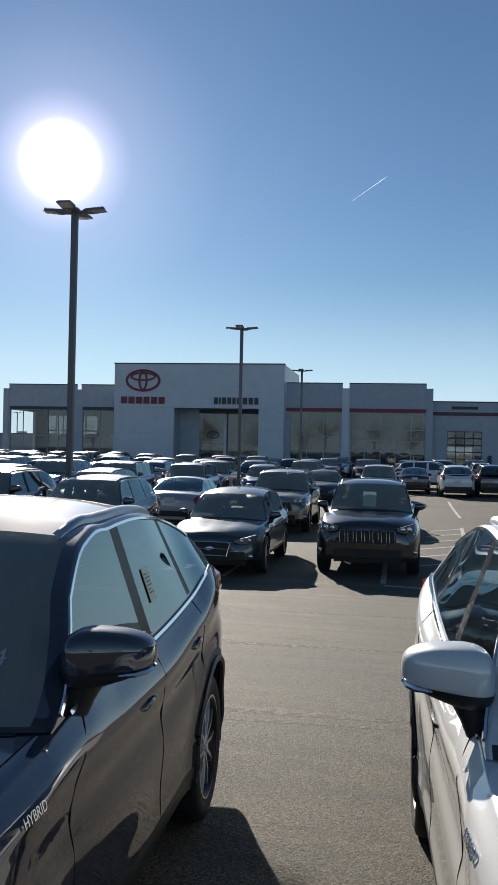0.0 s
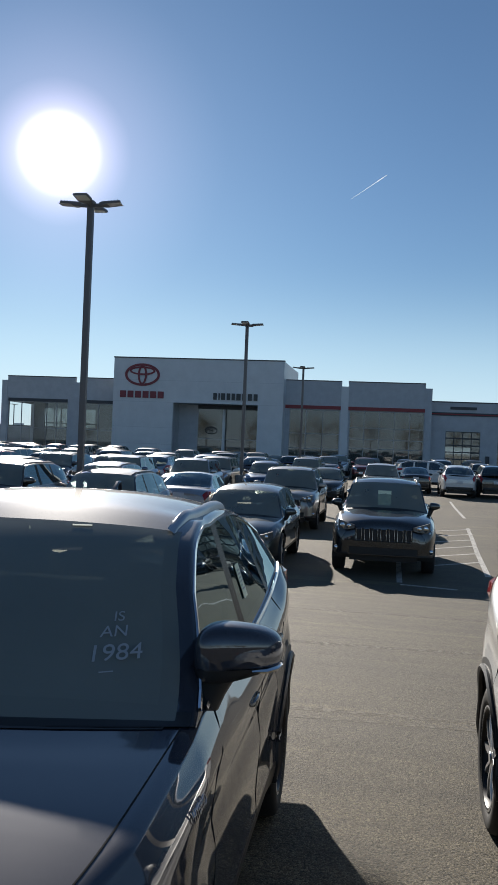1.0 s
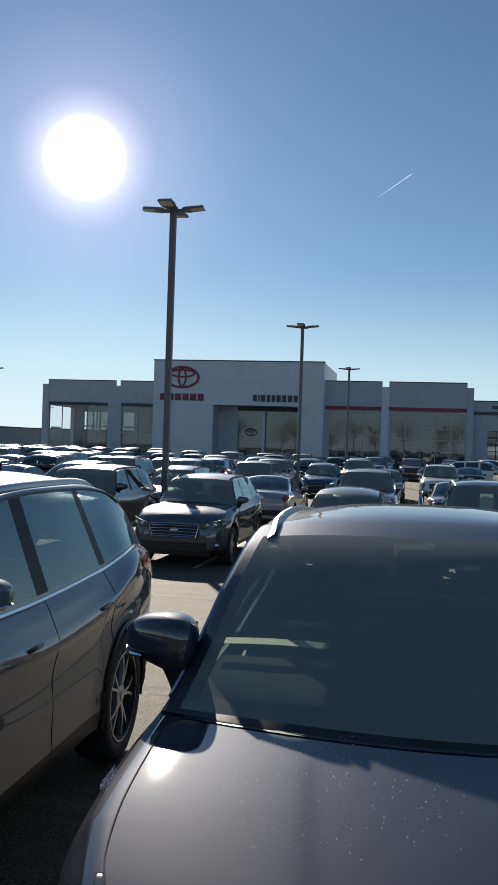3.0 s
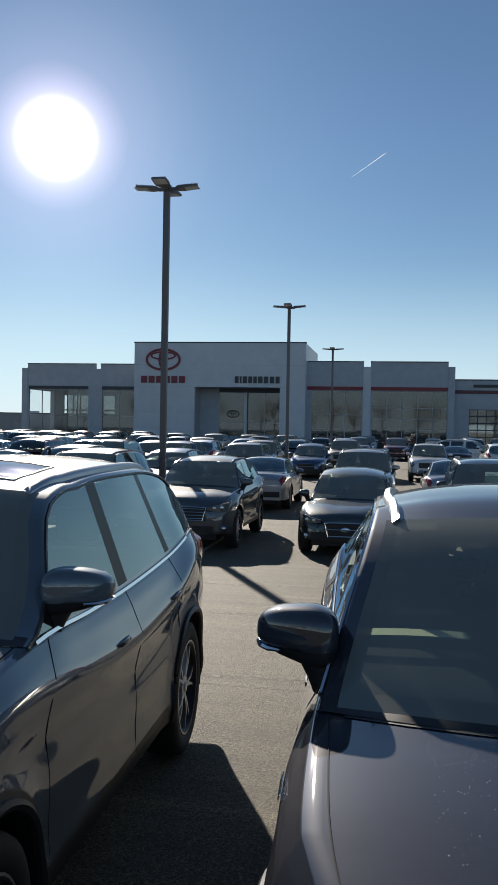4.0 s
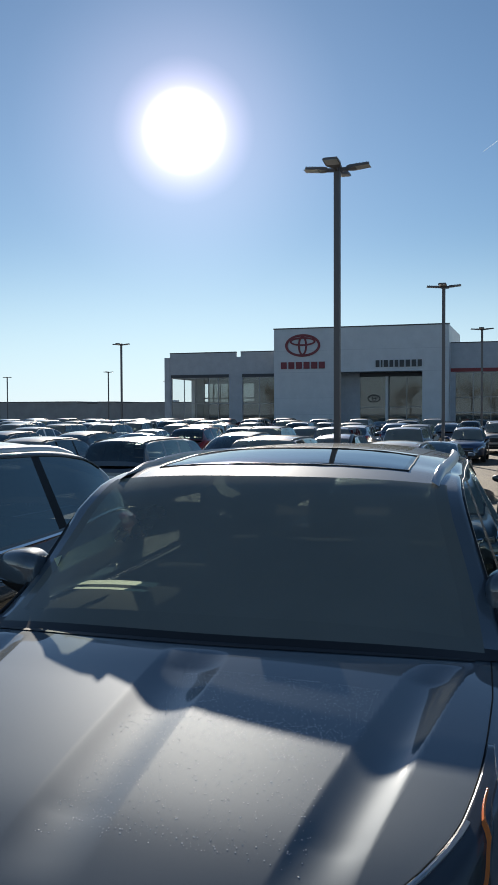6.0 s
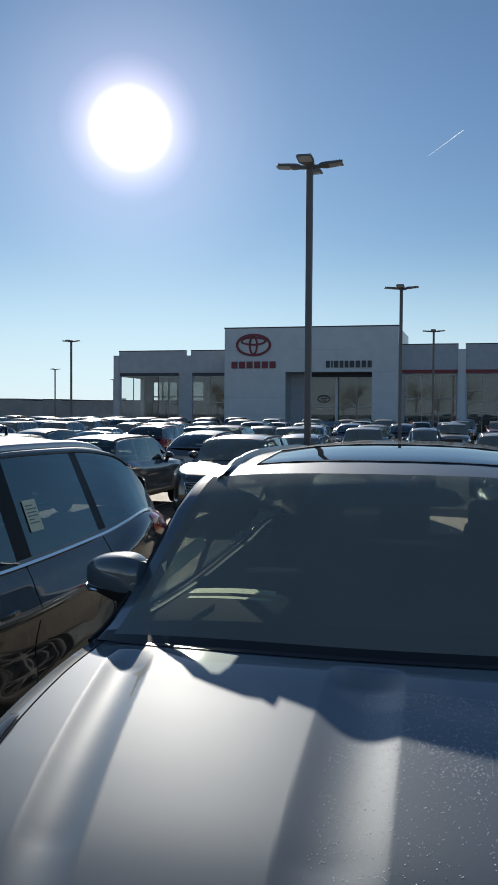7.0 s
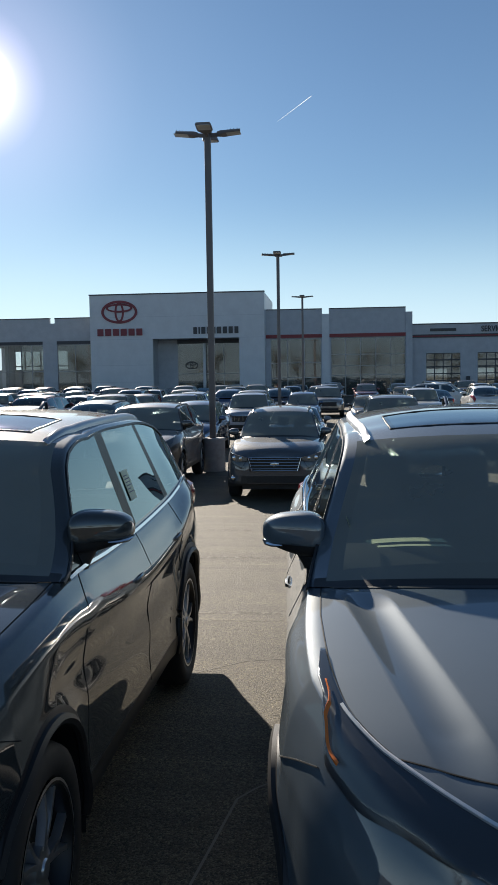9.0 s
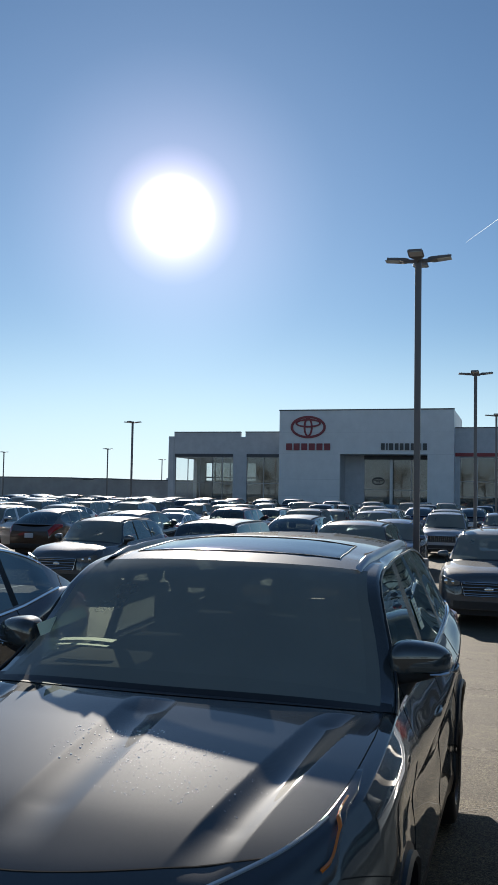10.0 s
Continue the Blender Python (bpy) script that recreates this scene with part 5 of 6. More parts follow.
for a, c in ((35.8, 39.4), (41.2, 44.95)):
    nz, nx = 6, 4
    door = part("bay_door", boxed(a, 3.15, 4.33, c, 3.23, 4.4), M_COPING, hall, "glazed sectional service door", smooth=0)
    for k in range(nz):
        z = 4.4 * k / nz
        part("door_rail", boxed(a, 3.15, max(0, z - 0.07), c, 3.23, z + 0.07), M_COPING, door, smooth=0)
    for k in range(nx + 1):
        u = a + (c - a) * k / nx
        part("door_stile", boxed(max(a, u - 0.05), 3.147, 0.07, min(c, u + 0.05), 3.226, 4.33), M_COPING, door, smooth=0)
    for i in range(nx):
        for k in range(nz):
            p, q = a + (c - a) * i / nx + 0.055, a + (c - a) * (i + 1) / nx - 0.055
            part("pane", boxed(p, 3.18, 4.4 * k / nz + 0.075, q, 3.19, 4.4 * (k + 1) / nz - 0.075), M_SHOPGLASS, door, smooth=0)
for a in (40.2, 45.6):
    part("wall_box", boxed(a - 0.2, 2.8, 0.9, a + 0.2, 3.0, 1.9, 0.03), M_COPING, hall, smooth=0)


# signs: rings and plain blocks
def ring(bm, cx, cz, rx, rz, w, y0, y1, seg=48):
    rows = []
    for k in range(seg):
        t = 2 * math.pi * k / seg
        c, s = math.cos(t), math.sin(t)
        rows.append([bm.verts.new(p) for p in ((cx + (rx - w) * c, y0, cz + (rz - w) * s), (cx + rx * c, y0, cz + rz * s), (cx + rx * c, y1, cz + rz * s), (cx + (rx - w) * c, y1, cz + (rz - w) * s))])
    for k in range(seg):
        a, d = rows[k], rows[(k + 1) % seg]
        for i in range(4):
            bm.faces.new((a[i], a[(i + 1) % 4], d[(i + 1) % 4], d[i]))


def emblem(cx, cz, s, y, material):
    for dx, dz, rx, rz, w, d in ((0, 0, 1.95, 1.22, 0.26, 0.09), (0, 0.42, 1.42, 0.48, 0.20, 0.10), (0, -0.02, 0.50, 1.05, 0.20, 0.11)):
        bm = bmesh.new()
        ring(bm, cx + dx * s, cz + dz * s, rx * s, rz * s, w * s, y - d, y)
        bmesh.ops.recalc_face_normals(bm, faces=bm.faces)
        part("sign_ring", bm, material, hall, "oval sign ring", smooth=30)


emblem(3.23, 9.27, 1.0, -0.02, M_SIGNRED)
emblem(10.45, 3.55, 0.36, 3.05, M_SIGNGREY)
for k in range(6):
    part("sign_block", boxed(0.80 + 0.845 * k, -0.12, 6.76, 0.80 + 0.845 * k + 0.66, -0.01, 7.50, 0.03), M_SIGNRED, hall, "plain dark red sign block", smooth=0)
for k in range(9):
    wide = (0.40, 0.16, 0.44, 0.38, 0.36, 0.46, 0.44, 0.44, 0.42)[k]
    off = (0, 0.52, 0.80, 1.37, 1.87, 2.35, 2.94, 3.52, 4.10)[k] * 1.07
    part("sign_block", boxed(11.15 + off, -0.10, 6.80, 11.15 + off + wide, -0.01, 7.52, 0.02), M_SIGNGREY, hall, "plain dark grey sign block", smooth=0)
cu = bpy.data.curves.new("service_sign", "FONT")
cu.body, cu.size, cu.extrude, cu.offset = "SERVICE", 0.86, 0.04, 0.012
cu.materials.append(M_SIGNGREY)
sv = new("service_sign", cu)
sv.parent, sv.matrix_basis = hall, pose(41.55, 2.95, 6.62, 90) @ Matrix.Diagonal((0.80, 1, 1, 1))
tagged(sv, "dark grey lettered service sign")
part("sign_block", boxed(36.2, 2.90, 6.72, 38.95, 2.99, 7.02, 0.02), M_SIGNGREY, hall, "plain dark sign block", smooth=0)

# low building further off
low = thing("warehouse", "long low grey warehouse far behind the lot", "building", pose(-38.17, 91.95, -0.2, 0, 0, TURN))
bm = bmesh.new()
for a, c, h in ((-190, -48.7, 3.62), (-48.7, -46.6, 3.42), (-46.6, -44.7, 3.34), (-44.7, -41.2, 3.55), (-41.2, -2, 3.40)):
    box(bm, a, 45, 0, c, 70, h + 0.33)
part("wall", bm, M_FARWALL, low, smooth=0)
bm = bmesh.new()
for a, c, h in ((-190, -48.7, 3.62), (-48.7, -46.6, 3.42), (-46.6, -44.7, 3.34), (-44.7, -41.2, 3.55), (-41.2, -2, 3.40)):
    box(bm, a, 44.9, h + 0.33, c, 70.1, h + 0.46)
part("roof", bm, M_COPING, low, smooth=0)
part("vent", boxed(-32.5, 48, 3.8, -31.2, 49, 4.2), M_PANEL, low, smooth=0)


# ---- light poles ----
def light_pole():
    root = thing("street_lamp", "tall bronze car park light pole with four flat lamp heads", "street lamp", group="car park light poles")
    bm = bmesh.new()
    lathe(bm, [(0, -0.25), (0.30, -0.25), (0.30, 0.74), (0.285, 0.76), (0, 0.76)], 24)
    bmesh.ops.rotate(bm, verts=bm.verts, matrix=Matrix.Rotation(radians(-90), 3, "Y"))
    bmesh.ops.recalc_face_normals(bm, faces=bm.faces)
    part("base", bm, M_CONC, root, "round concrete footing")
    part("pole", boxed(-0.075, -0.075, 0.76, 0.075, 0.075, 8.20, 0.012), M_POLE, root)
    part("cap", boxed(-0.10, -0.10, 8.16, 0.10, 0.10, 8.24, 0.01), M_POLE, root)
    for k in range(4):
        m = pose(0, 0, 8.12, 0, 0, 90 * k)
        bm = bmesh.new()
        box(bm, 0.06, -0.035, -0.045, 0.30, 0.035, 0.045, 0.008, Matrix.Rotation(radians(-4), 4, "Y"))
        arm = part("arm", bm, M_POLE, root, m=m)
        bm = bmesh.new()
        tilt = Matrix.Rotation(radians(-5), 4, "Y")
        rows = []
        for x, y, z0, z1, slew in ((0.24, 0.06, -0.035, 0.055, 0), (0.32, 0.11, -0.04, 0.06, 0), (0.40, 0.17, -0.036, 0.045, 0), (0.46, 0.19, -0.028, 0.036, 0), (0.82, 0.185, -0.022, 0.024, -0.06)):
            rows.append([bm.verts.new(tilt @ Vector((x + slew * (1 if yy > 0 else 0), yy, zz))) for yy, zz in ((-y, z0), (y, z0), (y * 0.94, z1), (-y * 0.94, z1))])
        for ra, rb in zip(rows, rows[1:]):
            for i in range(4):
                bm.faces.new((ra[i], rb[i], rb[(i + 1) % 4], ra[(i + 1) % 4]))
        bm.faces.new(rows[0])
        bm.faces.new(rows[-1][::-1])
        bmesh.ops.recalc_face_normals(bm, faces=bm.faces)
        for x in (0.50, 0.58, 0.66, 0.74):
            box(bm, x, -0.16, 0.034, x + 0.012, 0.16, 0.055, 0.0, Matrix.Rotation(radians(-5), 4, "Y"))
        part("lamp_head", bm, M_POLE, arm)
        bm = bmesh.new()
        box(bm, 0.47, -0.155, -0.033, 0.81, 0.155, -0.026, 0.0, Matrix.Rotation(radians(-5), 4, "Y"))
        part("diffuser", bm, M_LED, arm, "pale lamp diffuser")
    return root


pole_a = light_pole()
LAMPS = [(-9.98, 21.51), (-11.24, 43.31), (-12.59, 66.58), (-43.88, 69.07), (-73.1, 115.2), (-85.0, 156.7), (-98.9, 125.2), (30.5, 98)]
for k, (x, y) in enumerate(LAMPS):
    m = pose(x, y, -0.33 if k < 3 else -0.28, 0, 0, TURN)
    if k == 0:
        pole_a.matrix_basis = m
    else:
        copy_thing(pole_a, m)

# vapour trail high over the building
bm = bmesh.new()
t0, t1 = Vector((-387.9, 2864.8, 805.4)), Vector((-277.6, 2857.1, 875.5))
up = Vector((-0.53, 0, 0.85))
rows = []
for k in range(9):
    p = t0.lerp(t1, k / 8)
    w = 0.16 + 0.55 * k / 8 * (1.0 if k < 8 else 0.3)
    rows.append([bm.verts.new(p + up * w + Vector((0, d, 0))) for d in (-0.5, 0.5)] + [bm.verts.new(p - up * w + Vector((0, d, 0))) for d in (0.5, -0.5)])
for ra, rb in zip(rows, rows[1:]):
    for k in range(4):
        bm.faces.new((ra[k], ra[(k + 1) % 4], rb[(k + 1) % 4], rb[k]))
tagged(part("vapour_trail", bm, M_TRAIL, smooth=0), "thin white vapour trail in a blue sky", "vapour trail", kind="structure")

# ---- the cars ----
def nose_at(C, x, y, rear=False, turn=TURN):
    """The pose of a car whose near end stands at (x, y)."""
    c = Vector((x, y, 0)) + Vector((-math.sin(radians(turn)), math.cos(radians(turn)), 0)) * (C["L"] / 2)
    return pose(c.x, c.y, ground_z(c.y) if y > 9 else 0, 0, 0, turn + (180 if rear else 0))


high = dress(make_car(HIGHLANDER, 2), "blueg", "silver-grey three-row SUV with silver roof rails, parked nose out", "nearest row of parked cars")
high.matrix_basis = nose_at(HIGHLANDER, -4.65, 1.45, turn=6.3)
graphite = dress(copy_thing(high, nose_at(HIGHLANDER, -7.33, 1.27, turn=4.5)), "dark", "dark graphite three-row SUV with silver roof rails", "nearest row of parked cars")
venza = dress(make_car(VENZA, 2), "grey", "dark grey crossover with marker writing on its windscreen", "nearest row of parked cars")
venza.matrix_basis = nose_at(VENZA, -1.95, 1.52, turn=6.4)
dress(copy_thing(venza, nose_at(VENZA, -10.05, 1.1, turn=5)), "grey", "dark grey crossover beside the graphite SUV", "nearest row of parked cars")
dress(copy_thing(venza, nose_at(VENZA, 0.90, 1.85, turn=6)), "pearl", "silver-white crossover with chrome window mouldings", "nearest row of parked cars")

PLANS = {"legacy": LEGACY, "santa": SANTA, "high": HIGHLANDER, "boxy": BOXY, "wagon": WAGON, "sedan": SEDAN, "cross": VENZA}
MADE = {}


def park(kind, x, y, colour, label, rear=False, group="parked cars", level=0):
    C = PLANS[kind]
    m = nose_at(C, x, y, rear)
    if (kind, level) in MADE:
        ob = copy_thing(MADE[kind, level], m)
    else:
        ob = MADE[kind, level] = make_car(C, level)
        ob.matrix_basis = m
    return dress(ob, colour, label, group)


row1 = "first row across the aisle"
jeep = park("boxy", -1.95, 17.0, "black", "black boxy SUV with a seven-slot chrome grille", group=row1, level=1)
park("legacy", -4.63, 16.0, "green", "dark green-grey saloon with a chrome grille surround", group=row1, level=1)
park("santa", -7.64, 15.85, "slate", "dark slate SUV with broad chrome grille bars", group=row1, level=1)
park("high", -10.75, 16.9, "brown", "bronze brown SUV with chrome grille bars", group=row1, level=1)
park("santa", -17.0, 16.5, "slate", "dark slate SUV at the far end of the first row", group=row1, level=1)
park("boxy", -5.45, 24.9, "tan", "champagne boxy SUV with roof rails", level=1)
park("sedan", -8.3, 24.4, "steel", "silver saloon seen from its tail", rear=True, level=1)
park("sedan", -2.85, 25.6, "steel", "silver saloon seen from its tail", rear=True, level=1)
park("boxy", -11.3, 33.7, "steel", "silver boxy SUV with roof rails", level=1)
park("sedan", -6.67, 40.0, "dark", "dark saloon in the middle rows")
park("boxy", -4.25, 41.5, "white", "white boxy SUV in the middle rows")
park("wagon", -10.0, 41.7, "blue", "deep blue estate car in the middle rows")
park("sedan", -3.2, 51.3, "black", "black saloon seen from its tail", rear=True)
park("cross", -0.8, 48.5, "white", "white crossover seen from its tail", rear=True)
park("high", 1.1, 49.8, "black", "black SUV seen from its tail", rear=True)
side_suv = park("high", -2.6, 58.0, "white", "white three-row SUV parked across the lane")
side_suv.matrix_basis = pose(-2.6, 60.0, ground_z(60), 0, 0, TURN + 80)

rnd = random.Random(7)
KINDS = ["high", "boxy", "wagon", "sedan", "cross", "high", "cross"]
COLS = ["grey", "silver", "white", "black", "steel", "dark", "blueg", "brown", "tan", "white", "silver", "blue", "red"]
WORD = {"high": "three-row SUV", "boxy": "boxy SUV", "wagon": "estate car", "sedan": "saloon", "cross": "crossover"}
TONE = {"grey": "dark grey", "silver": "silver", "white": "white", "black": "black", "steel": "steel silver", "dark": "graphite", "blueg": "silver-grey",
        "brown": "bronze brown", "tan": "champagne", "blue": "deep blue", "red": "dark red"}


def fill(v, u0, u1, skip=(), step=2.85, rear=0.4):
    u = u1
    while u > u0:
        x, y = lot(u, v)
        if rnd.random() > 0.05:
            k, c, dy, turned = rnd.choice(KINDS), rnd.choice(COLS), rnd.uniform(-0.3, 0.3), rnd.random() < rear
            if all(abs(x - s) > 1.6 for s in skip):
                park(k, x, y + dy, c, f"{TONE[c]} {WORD[k]} in the packed car park", rear=turned)
        u -= step


fill(18.0, -46, -12.4, skip=(-17.0,))
fill(26.0, -52, -9.6, rear=0.6)
fill(34.2, -56, -11.5)
fill(42.6, -60, -9.2, rear=0.3)
fill(51.0, -64, -5.5, rear=0.5)
fill(59.5, -68, -6.0)
fill(68.0, -72, 6.0, rear=0.5)
fill(76.5, -60, 12.0)


# ---- marks on the lot ----
for name, pts, wdt, m in (
        ("pavement_seam", [lot(u, 7.35 + 0.03 * math.sin(u * 1.7)) for u in np.arange(-30, 16, 0.5)], 0.10, M_SEAL),
        ("pavement_seam", [lot(u, 7.08 + 0.04 * math.sin(u * 1.1 + 1)) for u in np.arange(-16, 9, 0.5)], 0.05, M_SEAL),
        ("pavement_seam", [lot(u, 10.17 + 0.05 * math.sin(u * 0.9)) for u in np.arange(-30, 16, 0.5)], 0.14, M_SEAL),
        ("pavement_seam", [lot(u, 12.6 + 0.05 * math.sin(u * 0.7 + 2)) for u in np.arange(-30, 16, 0.5)], 0.10, M_SEAL)):
    tagged(strip(name, pts, wdt, m), "pale sealed joint in the asphalt", "seam", kind="structure")
tagged(strip("pavement_crack", [(-6.22, 2.0), (-6.17, 2.6), (-6.15, 2.95), (-6.12, 3.35), (-6.10, 3.63), (-6.03, 3.75), (-5.96, 3.83), (-5.7, 4.0), (-5.3, 4.1)], 0.012, M_CRACK), "thin dusty crack in the asphalt", "crack", kind="structure")
tagged(strip("pavement_crack", [(-6.9, 5.1), (-6.4, 5.6), (-5.9, 5.75), (-5.5, 6.2)], 0.010, M_CRACK), "thin dusty crack in the asphalt", "crack", kind="structure")
for k in range(-12, 2):
    u = -0.30 + 2.85 * k
    tagged(strip("stall_line", [lot(u, v) for v in (16.5, 18, 20, 22)], 0.10, M_LINE), "worn white parking stall line", "line", kind="structure")
tagged(strip("stall_line", [(-1.57, 16.2), (-0.6, 16.05)], 0.10, M_LINE), "worn white parking stall line", "line", kind="structure")
tagged(strip("hatch_line", [(-0.05, 18.0), (-0.2, 22), (-0.30, 26), (-0.41, 29.5)], 0.11, M_LINE), "worn white hatching on the asphalt", "line", kind="structure")
for k in range(6):
    y = 19.0 + 1.75 * k
    tagged(strip("hatch_line", [(-1.3, y), (-0.16 - 0.03 * k, y + 1.35)], 0.10, M_LINE), "worn white hatching on the asphalt", "line", kind="structure")
for k in range(5):
    u, v = 1.4 + 2.8 * k, 34
    tagged(strip("stall_line", [(u - 1.9, v), (u - 2.3, v + 6), (u - 2.6, v + 11)], 0.11, M_LINE), "worn white parking stall line", "line", kind="structure")

# ---- trees behind the path, which the glass mirrors ----
def tree(seed, height):
    r = random.Random(seed)
    root = thing("tree", "thin autumn tree with a ragged half-bare crown", "tree", group="trees along the road")
    bm = bmesh.new()
    tube(bm, [(0, 0, -0.1), (0.05, 0.02, height * 0.2), (-0.04, 0.06, height * 0.45), (0.05, 0, height * 0.8)], [0.22, 0.16, 0.11, 0.03], 8)
    tips = []
    for k in range(16):
        a, z = r.uniform(0, 6.28), height * r.uniform(0.25, 0.7)
        ln = height * r.uniform(0.16, 0.34)
        end = Vector((math.cos(a) * ln, math.sin(a) * ln, z + ln * r.uniform(0.5, 1.1)))
        mid = Vector((math.cos(a) * ln * 0.5, math.sin(a) * ln * 0.5, z + ln * 0.25))
        tube(bm, [(0, 0, z), mid, end], [0.06, 0.04, 0.012], 5)
        tips += [mid, end, end, (mid + end) / 2]
    part("trunk", bm, M_BARK, root)
    bm = bmesh.new()
    for k in range(700):
        c = r.choice(tips) + Vector((r.gauss(0, 0.5), r.gauss(0, 0.5), r.gauss(0, 0.45)))
        e = Euler((r.uniform(0, 6.28), r.uniform(0, 6.28), r.uniform(0, 6.28))).to_matrix()
        w = r.uniform(0.10, 0.24)
        bm.faces.new([bm.verts.new(c + e @ Vector(p) * w) for p in ((-1, 0, 0), (0, -0.5, 0.1), (1, 0, 0), (0, 0.5, 0.1))])
    part("crown", bm, M_LEAF, root, smooth=0)
    return root


kinds = [tree(3, 9.0), tree(8, 11.0)]
for k in range(26):
    x, y = -95 + 7.2 * k + rnd.uniform(-2.5, 2.5), -48 + rnd.uniform(-14, 6)
    m = pose(x, y, 0, 0, 0, rnd.uniform(0, 360))
    if k < 2:
        kinds[k].matrix_basis = m
    else:
        copy_thing(kinds[k % 2], m)

# ---- papers, writing and badges ----
def sheet(name, label, m, w, h, bars=(), bend=0.01):
    """A sheet of paper lying or stuck at a pose, with its print as plain bars."""
    bm = bmesh.new()
    rows = [[bm.verts.new((w * (i / 6 - 0.5), h * (j / 2 - 0.5), bend * math.sin(math.pi * i / 6) + dz)) for i in range(7)] for dz in (0, 0.0015) for j in range(3)]
    for base in (0, 3):
        for j in range(2):
            for i in range(6):
                q = (rows[base + j][i], rows[base + j][i + 1], rows[base + j + 1][i + 1], rows[base + j + 1][i])
                bm.faces.new(q if base else q[::-1])
    ob = tagged(part(name, bm, M_PAPER, None, label, 60, m), label, "paper")
    for x, y, bw_, bh in bars:
        part("print_bar", boxed(w * x, h * y, bend + 0.003, w * (x + bw_), h * (y + bh), bend + 0.0035), M_INK, ob, smooth=0)
    return ob


def on_car(car, x, y, z, rx=0, ry=0, rz=0):
    return car.matrix_basis @ pose(x, y, z, rx, ry, rz)


def tilt_of(normal):
    """Axes of a flat thing that faces along a normal, upright on it."""
    nn = Vector(normal).normalized()
    ax = Vector((0, 0, 1)).cross(nn).normalized()
    ay = nn.cross(ax)
    return Matrix((ax, ay, nn)).transposed().to_4x4()


# ---- papers, writing and dew on the near cars ----
TEXTBARS = [(-0.40, 0.30 - 0.11 * k, w, 0.035) for k, w in enumerate((0.55, 0.8, 0.7, 0.78, 0.4, 0.75))]
sheet("paper", "pale paper lying on the dashboard of the grey crossover", on_car(venza, -0.56, -0.46, 1.240, 0, 0, 3), 0.40, 0.10, bend=0.006)
sheet("paper", "pale paper lying on the dashboard of the silver-grey SUV", on_car(high, -0.50, -0.70, 1.287, 0, 0, 6), 0.30, 0.08, bend=0.006)
sheet("paper", "folded pale slip lying on the dashboard of the silver-grey SUV", on_car(high, -0.48, -0.80, 1.287, 0, 0, 3), 0.27, 0.035, bend=0.004)
sheet("paper", "pale paper lying on the dashboard of the graphite SUV", on_car(graphite, -0.62, -0.55, 1.287, 0, 0, 8), 0.26, 0.08, bend=0.006)
sheet("paper", "folded pale slip lying on the dashboard of the graphite SUV", on_car(graphite, -0.58, -0.68, 1.287, 0, 0, 6), 0.24, 0.04, bend=0.004)
# added strips: the streak of light along each door sill, built as a sheet
sheet("paper", "pale added strip for the streak of light along the door sill of the silver-grey SUV", on_car(high, -0.715, -0.50, 1.372) @ Matrix.Rotation(radians(90), 4, "Z") @ Matrix.Rotation(radians(-4), 4, "Y") @ Matrix.Rotation(radians(70), 4, "X"), 0.50, 0.055, bend=0.0)
sheet("paper", "pale added strip for the streak of light along the door sill of the graphite SUV", on_car(graphite, -0.715, -0.62, 1.385) @ Matrix.Rotation(radians(90), 4, "Z") @ Matrix.Rotation(radians(-4), 4, "Y") @ Matrix.Rotation(radians(70), 4, "X"), 0.44, 0.055, bend=0.0)
def on_window(car, y, z):
    """A pose on the driver's side glass, facing out."""
    verts, polys = [], []
    for c in car.children:
        if c.name.split(".")[0] in ("side_window", "door_pillar"):
            polys += [[len(verts) + i for i in p.vertices] for p in c.data.polygons]
            verts += [v.co.copy() for v in c.data.vertices]
    spot, nn = BVHTree.FromPolygons(verts, polys).ray_cast(Vector((2, y, z)), Vector((-1, 0, 0)))[:2]
    nn = nn if nn.x > 0 else -nn
    return car.matrix_basis @ Matrix.Translation(spot + nn * 0.0035) @ tilt_of(nn)


sheet("price_sheet", "white printed price sheet on the rear side window", on_window(graphite, 0.40, 1.37), 0.13, 0.16, TEXTBARS, bend=0.0)
sheet("price_sheet", "white printed price sheet on the rear side window", on_window(venza, 0.44, 1.33), 0.10, 0.15, TEXTBARS, bend=0.0)
sheet("price_sheet", "white printed price sheet inside the black SUV's windscreen", jeep.matrix_basis @ Matrix.Translation((-0.02, -0.80, 1.36)) @ tilt_of((0, -0.95, 0.3)), 0.26, 0.30, TEXTBARS, bend=0.0)
def on_screen(car, x, z, lift):
    """A pose on the windscreen of a car, in the car's own axes, facing out."""
    pane = next(c for c in car.children if c.name.split(".")[0] == "windscreen")
    spot, nn = BVHTree.FromPolygons([v.co.copy() for v in pane.data.vertices], [tuple(p.vertices) for p in pane.data.polygons]).ray_cast(Vector((x, -3, z)), Vector((0, 1, 0)))[:2]
    nn = nn if nn.z > 0 else -nn
    return Matrix.Translation(spot + nn * lift) @ tilt_of(nn)


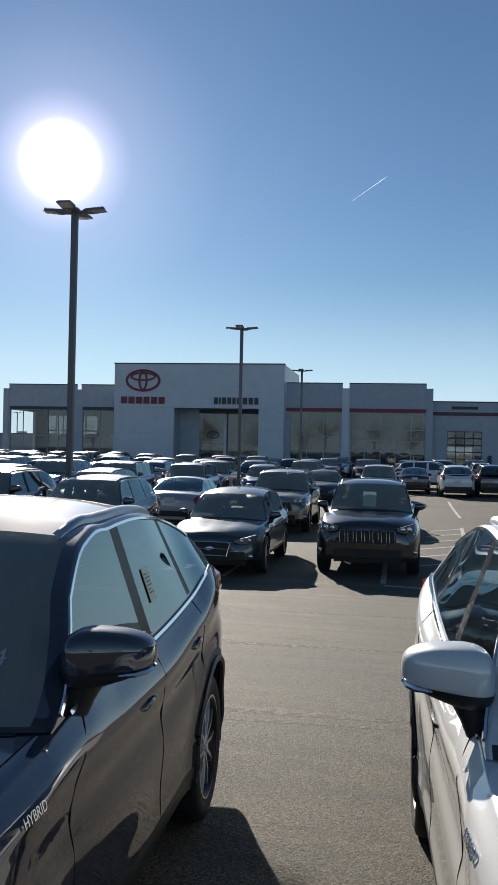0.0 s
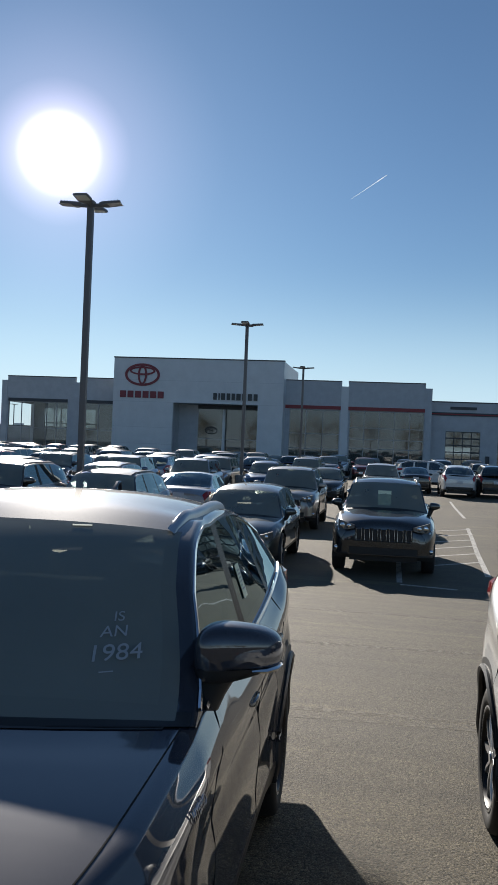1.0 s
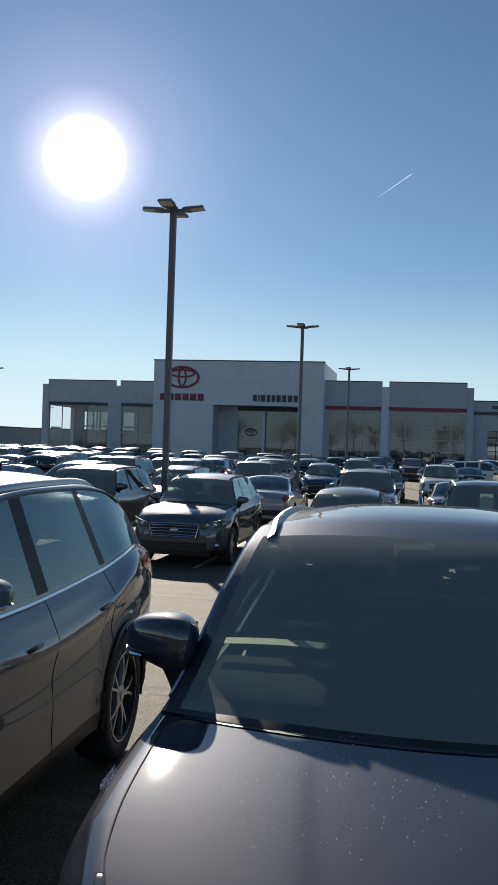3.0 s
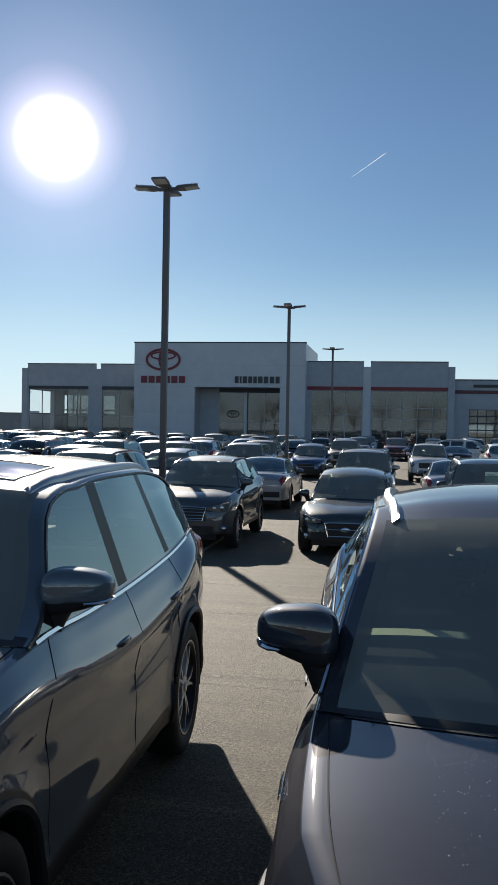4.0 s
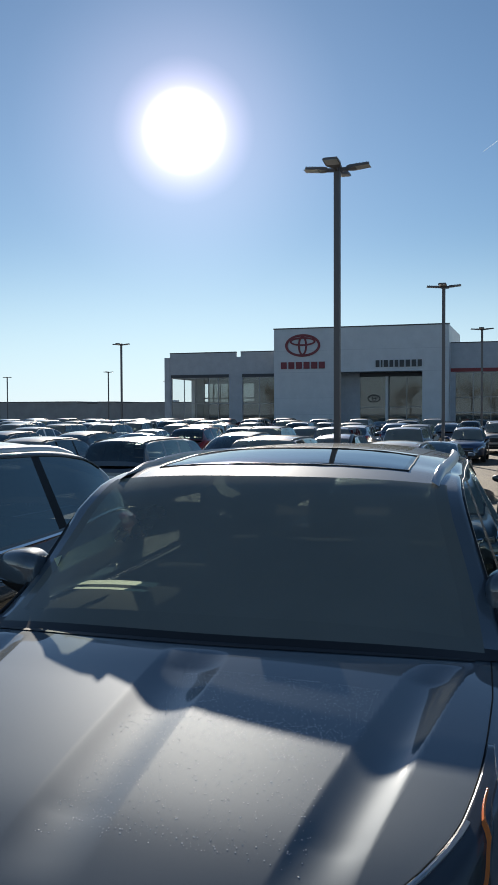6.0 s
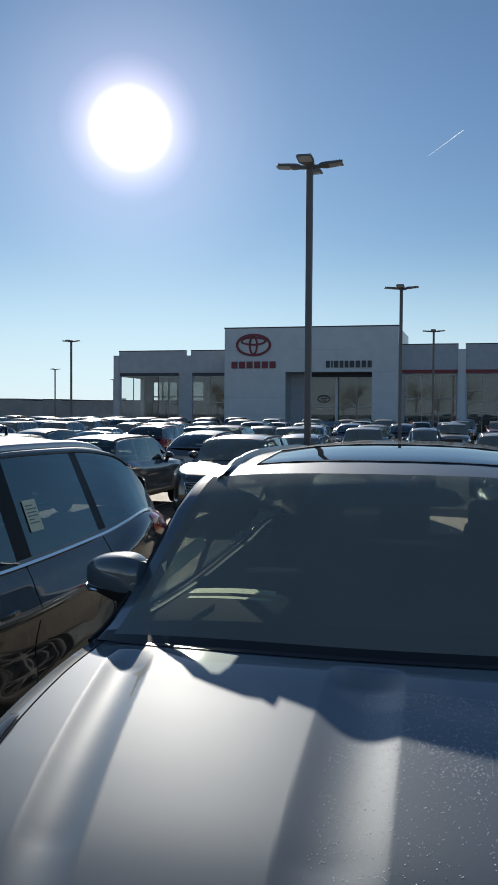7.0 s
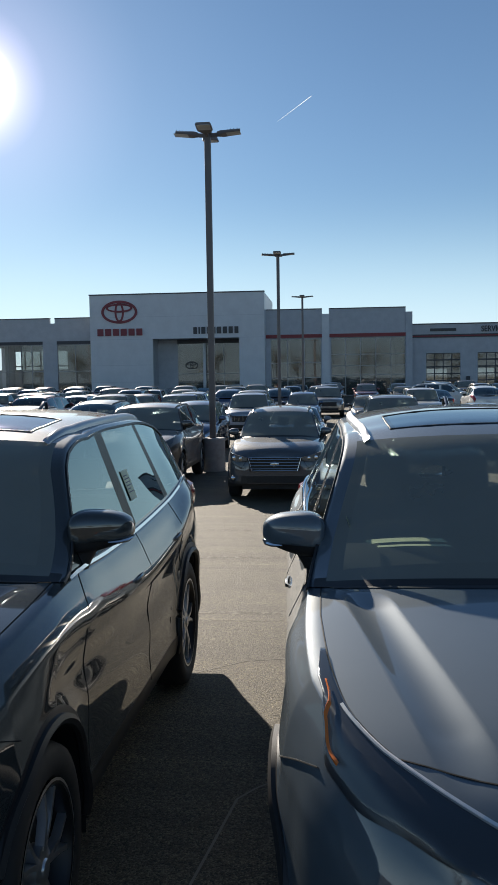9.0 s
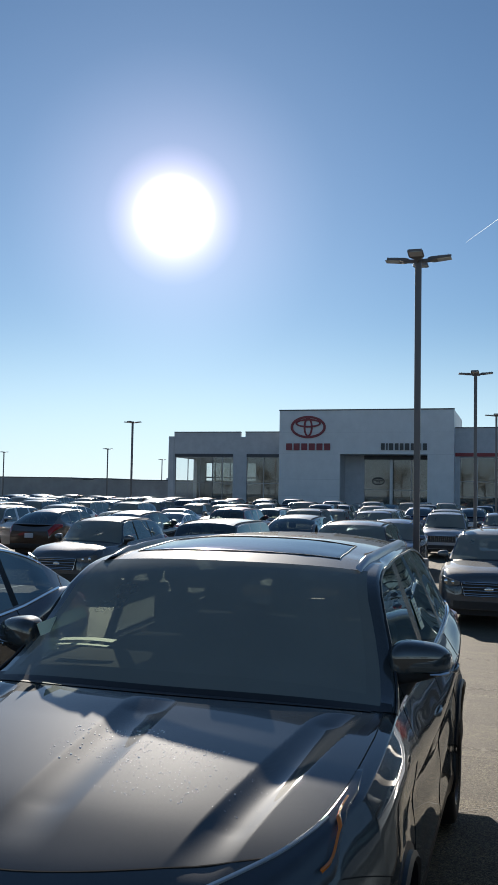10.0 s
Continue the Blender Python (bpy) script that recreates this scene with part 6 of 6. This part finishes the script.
for word, size, x, z in (("IS", 0.054, 0.54, 1.372), ("AN", 0.062, 0.54, 1.336), ("1984", 0.088, 0.56, 1.286)):
    m = on_screen(venza, x, z, 0.004)
    part("marker_writing", letters(word, size, 0.0006, 0.35), M_MARKER, venza, "white marker writing", 0, m)
part("marker_line", boxed(-0.022, -0.002, 0, 0.022, 0.002, 0.0006), M_MARKER, venza, "short white marker line", 0, on_screen(venza, 0.56, 1.246, 0.004))
part("label", boxed(-0.035, -0.006, 0, 0.035, 0.006, 0.001), M_PAPER, venza, "small white label", 0, on_screen(venza, 0.296, 1.615, 0.003))


def dew(car, label, spots, seed):
    """Scattered drops lying on the hood, as one object."""
    body = next(c for c in car.children if c.name.split(".")[0] == "body")
    tree_ = BVHTree.FromPolygons([v.co.copy() for v in body.data.vertices], [tuple(p.vertices) for p in body.data.polygons])
    r = random.Random(seed)
    unit = bmesh.new()
    bmesh.ops.create_icosphere(unit, subdivisions=1, radius=1)
    co, fa = [v.co.copy() for v in unit.verts], [[v.index for v in f.verts] for f in unit.faces]
    unit.free()
    verts, faces = [], []
    for x0, x1, y0, y1, count, big in spots:
        for k in range(count):
            x, y = r.uniform(x0, x1), y1 + (y0 - y1) * r.random() ** 1.6
            hit = tree_.ray_cast(Vector((x, y, 1.9)), Vector((0, 0, -1)))
            if hit[0] is None:
                continue
            s = big * r.choice((0.35, 0.45, 0.6, 0.8, 1.0))
            base = len(verts)
            turn_ = tilt_of(hit[1] + Vector((0.001, 0, 0)))
            for c in co:
                verts.append(hit[0] + turn_ @ Vector((c.x * s, c.y * s * r.uniform(0.9, 1.1), max(c.z, -0.2) * s * 0.45)))
            faces += [[base + i for i in f] for f in fa]
    me = bpy.data.meshes.new("dew_drops")
    me.from_pydata(verts, [], faces)
    me.materials.append(M_DEW)
    me.shade_smooth()
    ob = new("dew_drops", me)
    ob.matrix_basis = car.matrix_basis
    tagged(ob, label, "dew", kind="stuff")


dew(graphite, "beads of dew drying on the dark graphite hood", [(-0.16, 0.16, -1.78, -1.50, 160, 0.004), (0.10, 0.42, -1.95, -1.60, 400, 0.0026), (0.45, 0.60, -2.0, -1.7, 30, 0.0026)], 4)
dew(high, "fine dew drying on the silver-grey hood", [(0.0, 0.55, -1.72, -1.35, 1500, 0.0015), (-0.05, 0.5, -2.1, -1.6, 1500, 0.0017)], 5)
dew(venza, "fine dew drying on the dark grey hood", [(-0.55, -0.15, -1.75, -1.2, 300, 0.0017), (-0.3, 0.05, -1.7, -1.4, 80, 0.002)], 6)
